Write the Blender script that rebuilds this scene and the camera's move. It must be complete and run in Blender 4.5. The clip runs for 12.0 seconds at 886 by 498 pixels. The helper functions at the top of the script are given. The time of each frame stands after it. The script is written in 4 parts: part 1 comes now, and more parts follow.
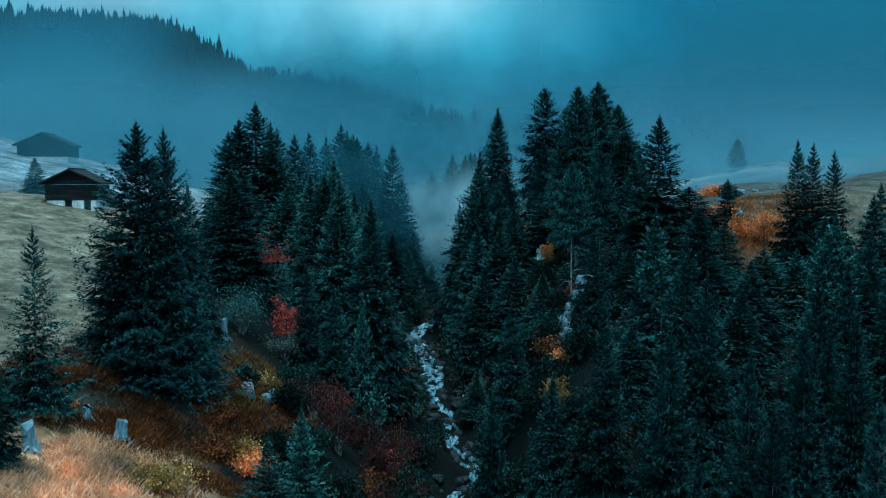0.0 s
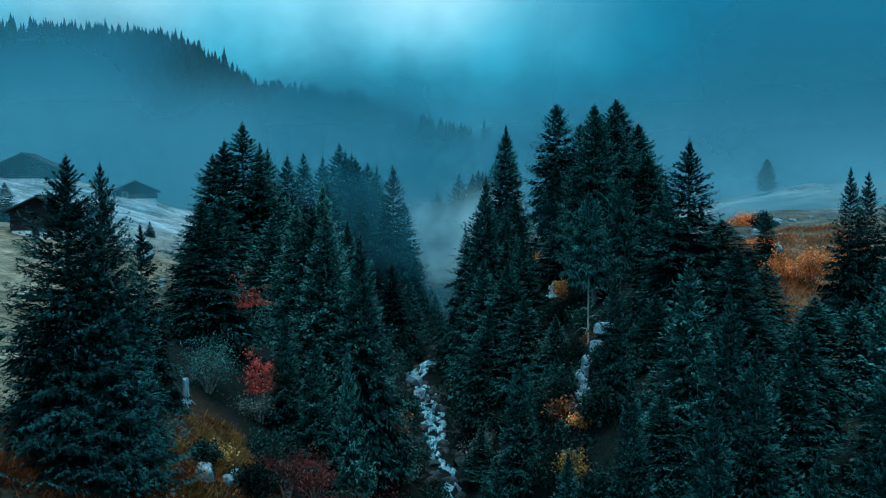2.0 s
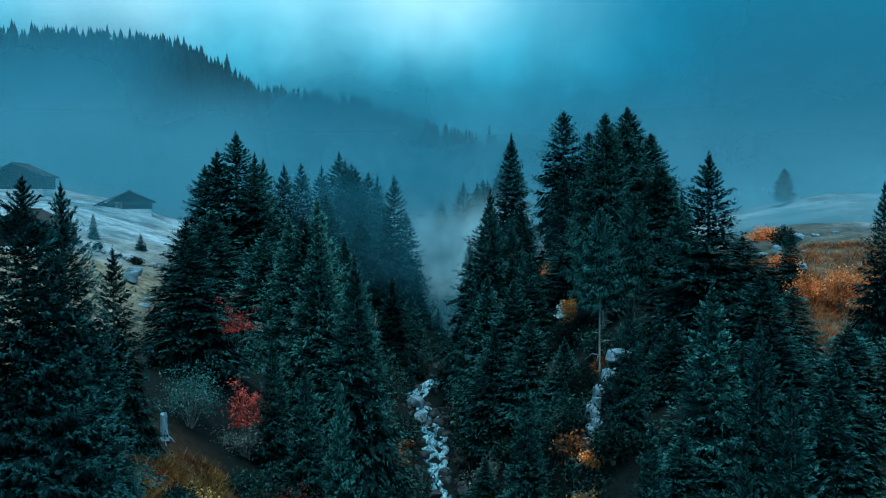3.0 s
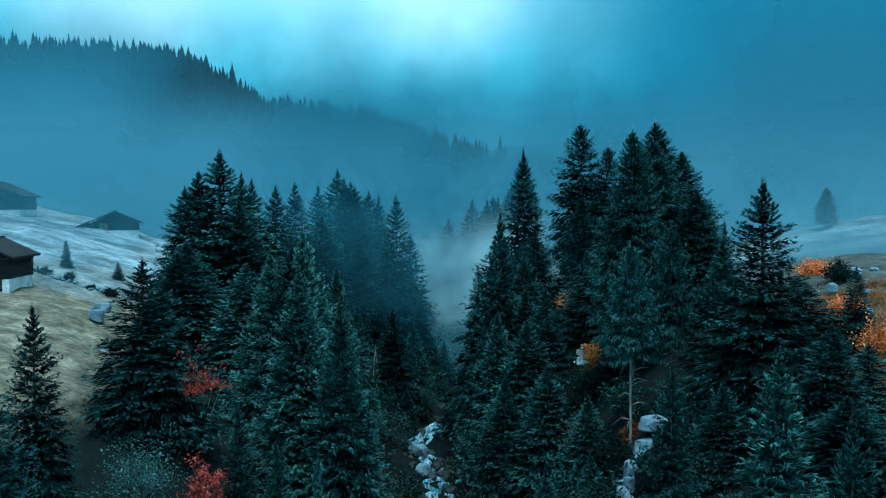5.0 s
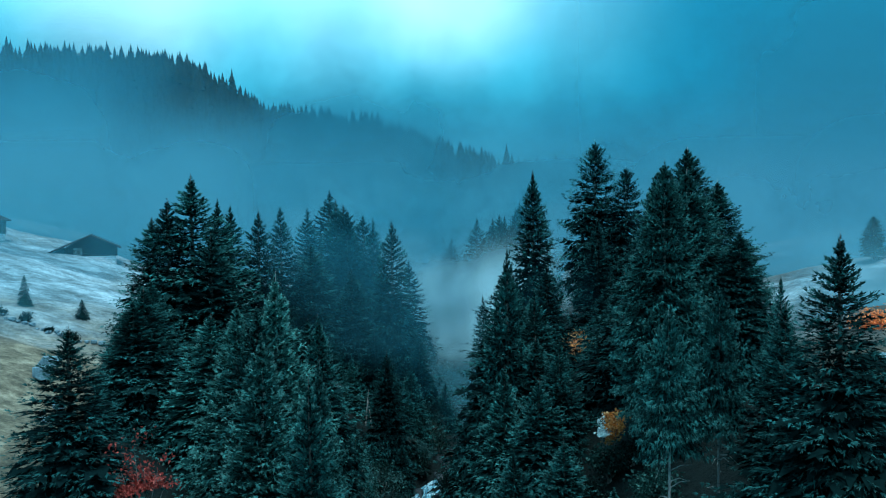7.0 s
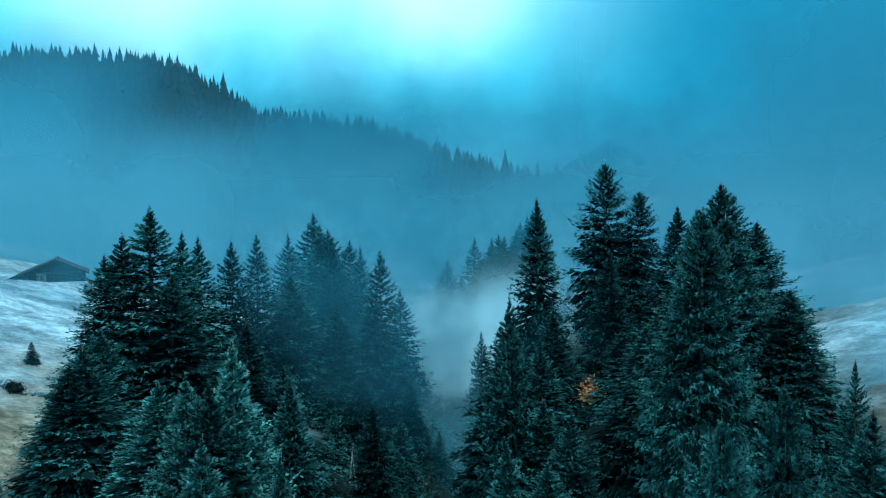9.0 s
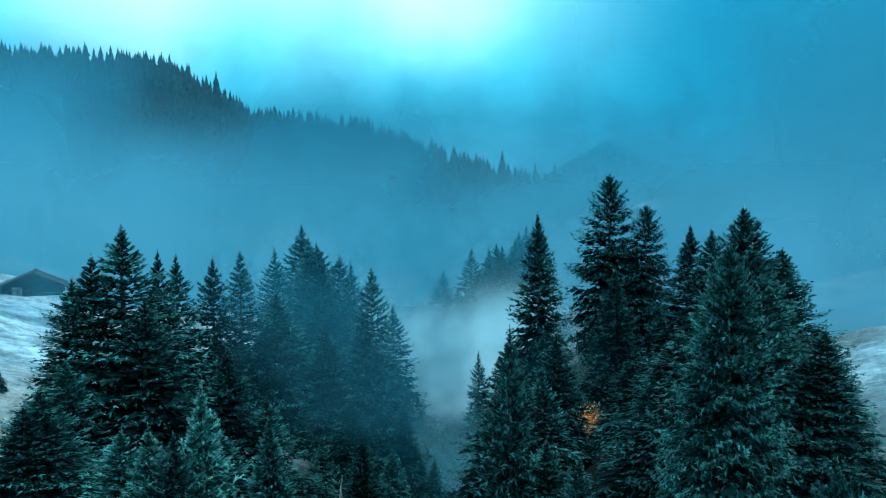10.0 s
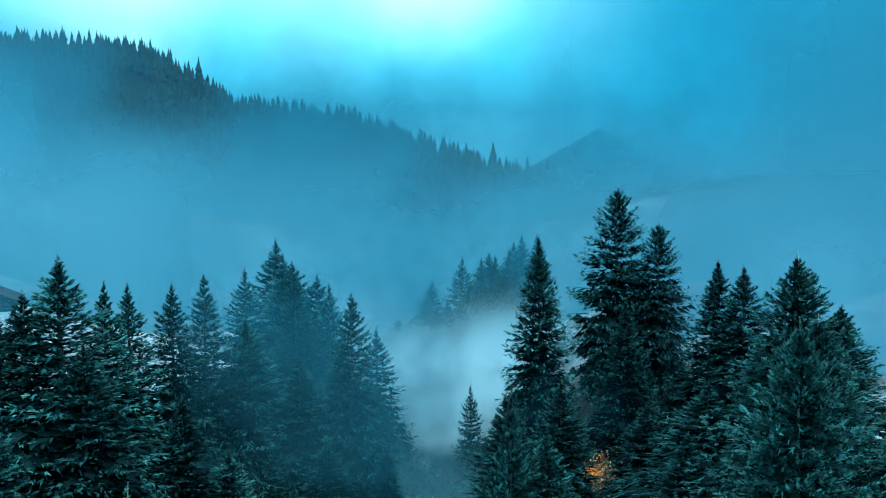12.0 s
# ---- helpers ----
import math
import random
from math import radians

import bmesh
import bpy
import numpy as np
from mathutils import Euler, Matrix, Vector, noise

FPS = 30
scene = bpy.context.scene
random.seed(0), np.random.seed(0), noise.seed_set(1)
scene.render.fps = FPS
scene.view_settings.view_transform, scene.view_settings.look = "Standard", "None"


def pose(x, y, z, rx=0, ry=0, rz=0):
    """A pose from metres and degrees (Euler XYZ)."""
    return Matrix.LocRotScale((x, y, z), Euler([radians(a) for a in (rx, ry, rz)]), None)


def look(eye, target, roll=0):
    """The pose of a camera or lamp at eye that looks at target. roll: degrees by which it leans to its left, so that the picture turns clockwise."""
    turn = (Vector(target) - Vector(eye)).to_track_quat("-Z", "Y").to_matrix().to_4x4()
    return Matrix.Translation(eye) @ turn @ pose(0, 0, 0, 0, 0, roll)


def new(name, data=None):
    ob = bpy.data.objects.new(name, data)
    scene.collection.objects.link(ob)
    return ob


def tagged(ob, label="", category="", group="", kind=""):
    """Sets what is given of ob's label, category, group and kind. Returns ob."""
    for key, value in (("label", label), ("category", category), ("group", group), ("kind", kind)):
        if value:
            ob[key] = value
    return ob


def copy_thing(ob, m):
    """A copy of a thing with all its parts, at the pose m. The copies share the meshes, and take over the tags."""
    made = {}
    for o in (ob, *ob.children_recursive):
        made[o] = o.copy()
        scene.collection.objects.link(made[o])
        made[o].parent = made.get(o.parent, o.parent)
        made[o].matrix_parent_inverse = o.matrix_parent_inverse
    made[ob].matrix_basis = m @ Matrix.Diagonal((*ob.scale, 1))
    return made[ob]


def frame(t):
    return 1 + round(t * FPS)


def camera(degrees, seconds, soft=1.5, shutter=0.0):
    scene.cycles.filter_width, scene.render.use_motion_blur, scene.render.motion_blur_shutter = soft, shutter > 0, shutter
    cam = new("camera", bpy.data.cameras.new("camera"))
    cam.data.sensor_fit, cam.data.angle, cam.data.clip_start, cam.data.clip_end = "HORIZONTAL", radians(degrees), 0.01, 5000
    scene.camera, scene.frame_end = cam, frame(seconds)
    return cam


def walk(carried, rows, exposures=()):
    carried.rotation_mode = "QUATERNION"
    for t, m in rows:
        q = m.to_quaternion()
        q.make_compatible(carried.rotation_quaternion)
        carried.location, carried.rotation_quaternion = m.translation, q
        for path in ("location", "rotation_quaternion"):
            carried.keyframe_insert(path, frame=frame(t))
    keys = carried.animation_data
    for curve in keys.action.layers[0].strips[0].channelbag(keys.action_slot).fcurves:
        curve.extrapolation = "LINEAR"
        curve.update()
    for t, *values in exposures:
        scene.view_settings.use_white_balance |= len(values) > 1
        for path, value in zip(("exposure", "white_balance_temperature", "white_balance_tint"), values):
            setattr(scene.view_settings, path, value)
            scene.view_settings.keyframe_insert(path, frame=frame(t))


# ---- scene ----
cam = camera(50.7, 12.0, soft=1.15)
METRES, EYE, TILT, LEAN, TURN = 60.0, 20.0, -4.0, 0.0, 0.0
ROWS = [
    (0.0, 0.0, 0.0, 0.0, -0.0, 0.0, -0.0),
    (0.5, 0.0044, 0.0374, 0.0097, 0.16, 0.17, 0.03),
    (1.0, 0.0082, 0.0748, 0.0185, 0.31, 0.36, 0.04),
    (1.5, 0.0121, 0.1119, 0.0271, 0.48, 0.52, 0.07),
    (2.0, 0.0155, 0.1562, 0.0378, 0.71, 0.7, 0.11),
    (2.5, 0.0182, 0.1944, 0.0471, 0.9, 0.85, 0.14),
    (3.0, 0.0205, 0.2323, 0.0563, 1.07, 0.99, 0.19),
    (5.0, 0.0274, 0.3947, 0.094, 1.77, 1.51, 0.33),
    (5.5, 0.0283, 0.4345, 0.1052, 1.91, 1.6, 0.37),
    (6.0, 0.0298, 0.4818, 0.1208, 2.04, 1.67, 0.42),
    (6.5, 0.0315, 0.5232, 0.1344, 2.13, 1.72, 0.45),
    (7.0, 0.0329, 0.5636, 0.1485, 2.18, 1.73, 0.46),
    (7.5, 0.0336, 0.6037, 0.1627, 2.2, 1.74, 0.48),
    (9.5, 0.0335, 0.764, 0.2205, 1.95, 1.65, 0.49),
    (10.0, 0.0328, 0.8061, 0.2362, 1.83, 1.56, 0.49),
    (10.5, 0.0316, 0.8417, 0.2496, 1.7, 1.46, 0.42),
    (11.0, 0.0306, 0.8772, 0.2631, 1.57, 1.27, 0.4),
    (11.5, 0.0297, 0.9125, 0.2768, 1.4, 0.99, 0.33),
    (12.0, 0.0286, 0.9531, 0.2932, 1.14, 0.58, 0.27),
]
walk(cam, [(t, pose(0, 0, EYE, TILT, LEAN, TURN) @ pose(METRES * x, METRES * y, METRES * z, 90 + pitch, roll, yaw)) for t, x, y, z, yaw, pitch, roll in ROWS],
     exposures=[(0.0, 0.25), (3.0, 0.45), (5.5, 0.64), (7.5, 0.82), (9.5, 1.04), (12.0, 1.18)])


# ---- world and light ----
SUN_ELEVATION, SUN_TURN = 70, 165

world = bpy.data.worlds.new("overcast_sky")
scene.world = world
world.use_nodes = True


def build_sky():
    nt = world.node_tree
    nt.nodes.clear()
    n, l = nt.nodes.new, nt.links.new
    out, bg = n("ShaderNodeOutputWorld"), n("ShaderNodeBackground")
    coord = n("ShaderNodeTexCoord")
    sky = n("ShaderNodeTexSky")
    sky.sky_type, sky.sun_disc = "NISHITA", False
    sky.sun_elevation, sky.sun_rotation = radians(SUN_ELEVATION), radians(SUN_TURN)
    sky.air_density, sky.dust_density = 1.5, 4.0
    # height above the horizon
    sep = n("ShaderNodeSeparateXYZ")
    l(coord.outputs["Generated"], sep.inputs[0])
    ramp = n("ShaderNodeValToRGB")
    l(sep.outputs["Z"], ramp.inputs[0])
    e = ramp.color_ramp.elements
    e[0].position, e[0].color = 0.0, (0.035, 0.20, 0.30, 1)
    e[1].position, e[1].color = 1.0, (0.30, 0.70, 0.88, 1)
    a = e.new(0.09)
    a.color = (0.010, 0.18, 0.29, 1)
    a = e.new(0.17)
    a.color = (0.020, 0.36, 0.53, 1)
    a = e.new(0.24)
    a.color = (0.035, 0.43, 0.62, 1)
    a = e.new(0.42)
    a.color = (0.18, 0.52, 0.70, 1)
    # thin places in the cloud, where it is brighter
    noise_1 = n("ShaderNodeTexNoise")
    noise_1.inputs["Scale"].default_value, noise_1.inputs["Detail"].default_value = 5.0, 4.0
    noise_1.inputs["Roughness"].default_value = 0.45
    l(coord.outputs["Generated"], noise_1.inputs["Vector"])
    total = None
    for az, el, reach, gain in ((-1.5, 13.9, 0.085, 0.52), (-9, 14.5, 0.11, 0.33), (-21, 14.2, 0.12, 0.52), (7, 16, 0.12, 0.22)):
        way = (math.sin(radians(az)), math.cos(radians(az)), math.tan(radians(el)))
        d = n("ShaderNodeVectorMath")
        d.operation = "DISTANCE"
        l(coord.outputs["Generated"], d.inputs[0])
        d.inputs[1].default_value = Vector(way).normalized()
        m = n("ShaderNodeMapRange")
        m.interpolation_type = "SMOOTHERSTEP"
        m.inputs["From Min"].default_value, m.inputs["From Max"].default_value = reach * 1.6, 0.0
        m.inputs["To Min"].default_value, m.inputs["To Max"].default_value = 0.0, gain
        l(d.outputs["Value"], m.inputs["Value"])
        if total is None:
            total = m.outputs[0]
        else:
            s = n("ShaderNodeMath")
            s.operation = "ADD"
            l(total, s.inputs[0])
            l(m.outputs[0], s.inputs[1])
            total = s.outputs[0]
    mul = n("ShaderNodeMath")
    mul.operation = "MULTIPLY"
    l(total, mul.inputs[0])
    mr = n("ShaderNodeMapRange")
    mr.inputs["From Min"].default_value, mr.inputs["From Max"].default_value = 0.3, 0.62
    mr.inputs["To Min"].default_value, mr.inputs["To Max"].default_value = 0.55, 1.15
    l(noise_1.outputs[0], mr.inputs["Value"])
    l(mr.outputs[0], mul.inputs[1])
    mix = n("ShaderNodeMixRGB")
    l(mul.outputs[0], mix.inputs["Fac"])
    l(ramp.outputs[0], mix.inputs["Color1"])
    mix.inputs["Color2"].default_value = (0.52, 0.80, 0.90, 1)
    add = n("ShaderNodeMixRGB")
    add.blend_type, add.inputs["Fac"].default_value = "ADD", 0.004
    l(mix.outputs[0], add.inputs["Color1"])
    l(sky.outputs[0], add.inputs["Color2"])
    l(add.outputs[0], bg.inputs["Color"])
    bg.inputs["Strength"].default_value = 1.3
    l(bg.outputs[0], out.inputs["Surface"])


build_sky()

sun = new("sun", bpy.data.lights.new("sun", "SUN"))
sun.data.energy, sun.data.angle, sun.data.color = 2.7, radians(14), (0.70, 0.91, 1.0)
sun.matrix_world = look((60 * math.sin(radians(SUN_TURN)), 60 * math.cos(radians(SUN_TURN)), 60 * math.tan(radians(SUN_ELEVATION))), (0, 0, 0))


# ---- materials ----
def material(name, rough=0.9, spec=0.2):
    m = bpy.data.materials.new(name)
    m.use_nodes = True
    p = m.node_tree.nodes["Principled BSDF"]
    p.inputs["Roughness"].default_value = rough
    p.inputs["Specular IOR Level"].default_value = spec
    return m, m.node_tree, p


def noise_node(nt, scale, detail=4.0, rough=0.55, source="Object", stretch=(1, 1, 1)):
    c, t = nt.nodes.new("ShaderNodeTexCoord"), nt.nodes.new("ShaderNodeTexNoise")
    mp = nt.nodes.new("ShaderNodeMapping")
    mp.inputs["Scale"].default_value = stretch
    nt.links.new(c.outputs[source], mp.inputs["Vector"])
    nt.links.new(mp.outputs[0], t.inputs["Vector"])
    t.inputs["Scale"].default_value, t.inputs["Detail"].default_value, t.inputs["Roughness"].default_value = scale, detail, rough
    return t.outputs[0]


def ramp_node(nt, source, stops):
    r = nt.nodes.new("ShaderNodeValToRGB")
    e = r.color_ramp.elements
    e[0].position, e[0].color = stops[0][0], (*stops[0][1], 1)
    e[1].position, e[1].color = stops[-1][0], (*stops[-1][1], 1)
    for at, col in stops[1:-1]:
        e.new(at).color = (*col, 1)
    nt.links.new(source, r.inputs[0])
    return r.outputs[0]


def mix_node(nt, fac, a, b, mode="MIX"):
    m = nt.nodes.new("ShaderNodeMixRGB")
    m.blend_type = mode
    for key, v in (("Fac", fac), ("Color1", a), ("Color2", b)):
        if isinstance(v, (int, float)):
            m.inputs[key].default_value = v
        elif isinstance(v, tuple):
            m.inputs[key].default_value = (*v, 1)
        else:
            nt.links.new(v, m.inputs[key])
    return m.outputs[0]


def bump(nt, p, height, strength, distance):
    b = nt.nodes.new("ShaderNodeBump")
    b.inputs["Strength"].default_value, b.inputs["Distance"].default_value = strength, distance
    nt.links.new(height, b.inputs["Height"])
    nt.links.new(b.outputs[0], p.inputs["Normal"])


def two_tone(name, dark, light, scale, rough=0.9, spec=0.2, relief=0.0, fine=6.0, source="Object", stretch=(1, 1, 1)):
    m, nt, p = material(name, rough, spec)
    big = noise_node(nt, scale, 3.0, 0.5, source, stretch)
    small = noise_node(nt, scale * fine, 5.0, 0.65, source, stretch)
    a = ramp_node(nt, big, [(0.3, dark), (0.7, light)])
    b = ramp_node(nt, small, [(0.3, (0.55, 0.55, 0.55)), (0.7, (1.25, 1.25, 1.25))])
    nt.links.new(mix_node(nt, 1.0, a, b, "MULTIPLY"), p.inputs["Base Color"])
    if relief:
        bump(nt, p, small, 0.8, relief)
    return m


def leafy(name, dark, mid, light, rough=0.75, spec=0.25, tree_scale=0.9, through_light=0.4, vary=0.6):
    """Small leaves or needle sprays: each island its own tone, with broad drifts of tone from branch to branch."""
    m, nt, p = material(name, rough, spec)
    g = nt.nodes.new("ShaderNodeNewGeometry")
    isl = ramp_node(nt, g.outputs["Random Per Island"], [(0.0, dark), (0.62, mid), (1.0, light)])
    big = ramp_node(nt, noise_node(nt, tree_scale, 3.0), [(0.32, (0.40, 0.45, 0.48)), (0.70, (1.6, 1.55, 1.5))])
    o = nt.nodes.new("ShaderNodeObjectInfo")
    per = ramp_node(nt, o.outputs["Random"], [(0.0, (1 - vary,) * 3), (0.6, (1.0, 1.0, 1.0)), (1.0, (1 + vary,) * 3)])
    col = mix_node(nt, 1.0, mix_node(nt, 1.0, isl, big, "MULTIPLY"), per, "MULTIPLY")
    nt.links.new(col, p.inputs["Base Color"])
    thin, both, out = nt.nodes.new("ShaderNodeBsdfTranslucent"), nt.nodes.new("ShaderNodeMixShader"), nt.nodes["Material Output"]
    both.inputs[0].default_value = through_light
    nt.links.new(col, thin.inputs["Color"])
    nt.links.new(p.outputs[0], both.inputs[1])
    nt.links.new(thin.outputs[0], both.inputs[2])
    nt.links.new(both.outputs[0], out.inputs["Surface"])
    return m


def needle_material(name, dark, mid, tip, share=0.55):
    """Spruce needles: each bough its own tone, twig ends paler for new growth and for painted light on the tips, and
    each tree a little lighter or darker.
    """
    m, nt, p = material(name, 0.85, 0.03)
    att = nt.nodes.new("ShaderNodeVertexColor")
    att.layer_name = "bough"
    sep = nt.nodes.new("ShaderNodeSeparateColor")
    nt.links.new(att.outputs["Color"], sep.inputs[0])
    # dark, at tone 0, is inner-crown shade put into the needle colour
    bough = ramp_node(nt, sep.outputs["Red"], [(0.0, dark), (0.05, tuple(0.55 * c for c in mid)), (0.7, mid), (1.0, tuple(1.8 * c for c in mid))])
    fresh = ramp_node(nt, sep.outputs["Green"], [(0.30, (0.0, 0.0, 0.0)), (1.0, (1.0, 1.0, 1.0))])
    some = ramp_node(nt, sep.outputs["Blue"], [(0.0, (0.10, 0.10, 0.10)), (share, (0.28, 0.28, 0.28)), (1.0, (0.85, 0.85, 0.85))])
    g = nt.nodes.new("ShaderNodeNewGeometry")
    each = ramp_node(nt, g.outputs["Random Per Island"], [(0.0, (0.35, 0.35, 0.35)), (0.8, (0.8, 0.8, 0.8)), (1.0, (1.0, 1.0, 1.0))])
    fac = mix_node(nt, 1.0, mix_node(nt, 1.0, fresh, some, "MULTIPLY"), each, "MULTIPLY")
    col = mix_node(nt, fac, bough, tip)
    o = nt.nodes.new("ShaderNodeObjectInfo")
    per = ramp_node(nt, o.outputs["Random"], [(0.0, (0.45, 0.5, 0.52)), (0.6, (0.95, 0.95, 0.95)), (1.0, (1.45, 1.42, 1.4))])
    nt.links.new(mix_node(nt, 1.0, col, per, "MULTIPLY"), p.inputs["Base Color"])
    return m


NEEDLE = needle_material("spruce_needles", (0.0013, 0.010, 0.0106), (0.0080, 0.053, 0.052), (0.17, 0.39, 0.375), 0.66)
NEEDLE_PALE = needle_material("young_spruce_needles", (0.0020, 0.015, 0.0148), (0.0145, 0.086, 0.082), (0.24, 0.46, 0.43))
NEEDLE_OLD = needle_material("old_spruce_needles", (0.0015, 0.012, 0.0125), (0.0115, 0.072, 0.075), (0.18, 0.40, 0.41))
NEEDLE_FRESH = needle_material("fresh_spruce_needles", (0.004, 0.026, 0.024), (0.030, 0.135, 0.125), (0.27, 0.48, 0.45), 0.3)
SCRUB_LEAF = leafy("dark_scrub_leaves", (0.0012, 0.010, 0.009), (0.004, 0.028, 0.025), (0.035, 0.10, 0.09), spec=0.08)
NEEDLE_FAR = leafy("far_spruce_needles", (0.003, 0.020, 0.020), (0.006, 0.035, 0.033), (0.012, 0.055, 0.050), tree_scale=0.05)
BARK = two_tone("spruce_bark", (0.03, 0.028, 0.026), (0.13, 0.12, 0.11), 1.2, relief=0.03, stretch=(1, 1, 0.25))
BARK_PALE = two_tone("weathered_bark", (0.10, 0.11, 0.11), (0.34, 0.35, 0.34), 1.5, relief=0.02, stretch=(1, 1, 0.2))
STUMP_WOOD = two_tone("weathered_stump_wood", (0.05, 0.11, 0.145), (0.20, 0.36, 0.43), 3.0, relief=0.03, stretch=(1, 1, 0.2))
ROCK = two_tone("grey_granite", (0.045, 0.090, 0.115), (0.175, 0.30, 0.355), 0.9, rough=0.8, relief=0.05)
ROCK_WET = two_tone("wet_dark_rock", (0.004, 0.009, 0.011), (0.022, 0.038, 0.044), 1.1, rough=0.6, spec=0.25, relief=0.05)
LEAF_RED = leafy("red_autumn_leaves", (0.26, 0.026, 0.022), (0.55, 0.075, 0.060), (0.80, 0.20, 0.16))
LEAF_DARK_RED = leafy("dark_red_leaves", (0.030, 0.008, 0.009), (0.070, 0.015, 0.014), (0.15, 0.032, 0.027))
LEAF_ORANGE = leafy("orange_autumn_leaves", (0.36, 0.08, 0.02), (0.68, 0.19, 0.06), (0.88, 0.38, 0.15))
LEAF_YELLOW = leafy("yellow_leaves", (0.50, 0.14, 0.03), (0.86, 0.30, 0.07), (0.95, 0.58, 0.28))
LEAF_FROST = leafy("silvery_leaves", (0.30, 0.42, 0.45), (0.55, 0.68, 0.70), (0.8, 0.9, 0.92), vary=0.1)
LEAF_GREY = leafy("grey_green_leaves", (0.03, 0.055, 0.05), (0.07, 0.11, 0.10), (0.15, 0.20, 0.19))
STRAW = leafy("dry_straw_grass", (0.50, 0.22, 0.09), (0.85, 0.47, 0.28), (0.97, 0.78, 0.62), tree_scale=0.45, vary=0.05)
LEAF_OLIVE = leafy("olive_leaves", (0.14, 0.07, 0.012), (0.34, 0.19, 0.05), (0.55, 0.36, 0.16))
LEAF_TEAL = leafy("teal_willow_leaves", (0.006, 0.035, 0.034), (0.016, 0.075, 0.072), (0.06, 0.17, 0.17))
HEATH = leafy("brown_heather", (0.05, 0.015, 0.006), (0.14, 0.042, 0.014), (0.34, 0.115, 0.035), tree_scale=0.3, vary=0.1)
PLANK = two_tone("dark_larch_planks", (0.007, 0.008, 0.009), (0.030, 0.031, 0.033), 1.0, relief=0.02, stretch=(0.3, 0.3, 3))
ROOFING = two_tone("weathered_shingle_roof", (0.007, 0.008, 0.009), (0.024, 0.026, 0.029), 0.8, relief=0.03)
LIME = two_tone("whitewashed_stone", (0.42, 0.46, 0.48), (0.75, 0.78, 0.80), 0.9, relief=0.02)
TWIG = two_tone("grey_twigs", (0.07, 0.07, 0.065), (0.24, 0.24, 0.23), 2.0)


def ground_material():
    """Forest floor in the gully, straw meadow on the shoulders, frosted pasture higher up the valley."""
    m, nt, p = material("mountain_ground", 0.95, 0.1)
    n, l = nt.nodes.new, nt.links.new
    fine = noise_node(nt, 2.2, 6.0, 0.7)
    mid = noise_node(nt, 0.42, 8.0, 0.75)
    big = noise_node(nt, 0.07, 4.0, 0.5)
    streak = noise_node(nt, 0.30, 8.0, 0.75, stretch=(0.6, 1.0, 1.0))
    attr = n("ShaderNodeVertexColor")
    attr.layer_name = "cover"
    sep = n("ShaderNodeSeparateColor")
    l(attr.outputs["Color"], sep.inputs[0])
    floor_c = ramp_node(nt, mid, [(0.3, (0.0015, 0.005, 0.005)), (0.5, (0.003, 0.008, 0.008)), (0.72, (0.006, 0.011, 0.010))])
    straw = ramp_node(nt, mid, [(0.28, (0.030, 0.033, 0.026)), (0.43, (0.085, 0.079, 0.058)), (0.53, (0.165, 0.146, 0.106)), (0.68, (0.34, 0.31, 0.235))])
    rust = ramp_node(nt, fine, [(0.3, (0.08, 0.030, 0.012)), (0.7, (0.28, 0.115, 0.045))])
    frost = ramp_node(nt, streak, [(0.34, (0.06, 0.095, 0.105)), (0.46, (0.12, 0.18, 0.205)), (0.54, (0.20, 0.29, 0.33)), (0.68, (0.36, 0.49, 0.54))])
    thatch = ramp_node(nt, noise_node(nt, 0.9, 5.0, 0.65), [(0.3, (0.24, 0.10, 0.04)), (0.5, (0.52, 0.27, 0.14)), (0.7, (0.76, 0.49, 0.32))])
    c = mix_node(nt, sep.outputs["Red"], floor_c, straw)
    c = mix_node(nt, attr.outputs["Alpha"], c, thatch)
    c = mix_node(nt, sep.outputs["Blue"], c, rust)
    edge = n("ShaderNodeMath")
    edge.operation = "MULTIPLY_ADD"
    l(big, edge.inputs[0])
    edge.inputs[1].default_value, edge.inputs[2].default_value = 1.6, -0.8
    s = n("ShaderNodeMath")
    s.operation, s.use_clamp = "ADD", True
    l(edge.outputs[0], s.inputs[0])
    l(sep.outputs["Green"], s.inputs[1])
    gate = n("ShaderNodeMath")
    gate.operation, gate.use_clamp = "MULTIPLY", True
    l(s.outputs[0], gate.inputs[0])
    g2 = n("ShaderNodeMath")
    g2.operation, g2.use_clamp = "MULTIPLY", True
    l(sep.outputs["Green"], g2.inputs[0])
    g2.inputs[1].default_value = 3.0
    l(g2.outputs[0], gate.inputs[1])
    c = mix_node(nt, gate.outputs[0], c, frost)
    spots = ramp_node(nt, fine, [(0.3, (0.6, 0.6, 0.6)), (0.7, (1.2, 1.2, 1.2))])
    l(mix_node(nt, 1.0, c, spots, "MULTIPLY"), p.inputs["Base Color"])
    bump(nt, p, fine, 0.9, 0.25)
    return m


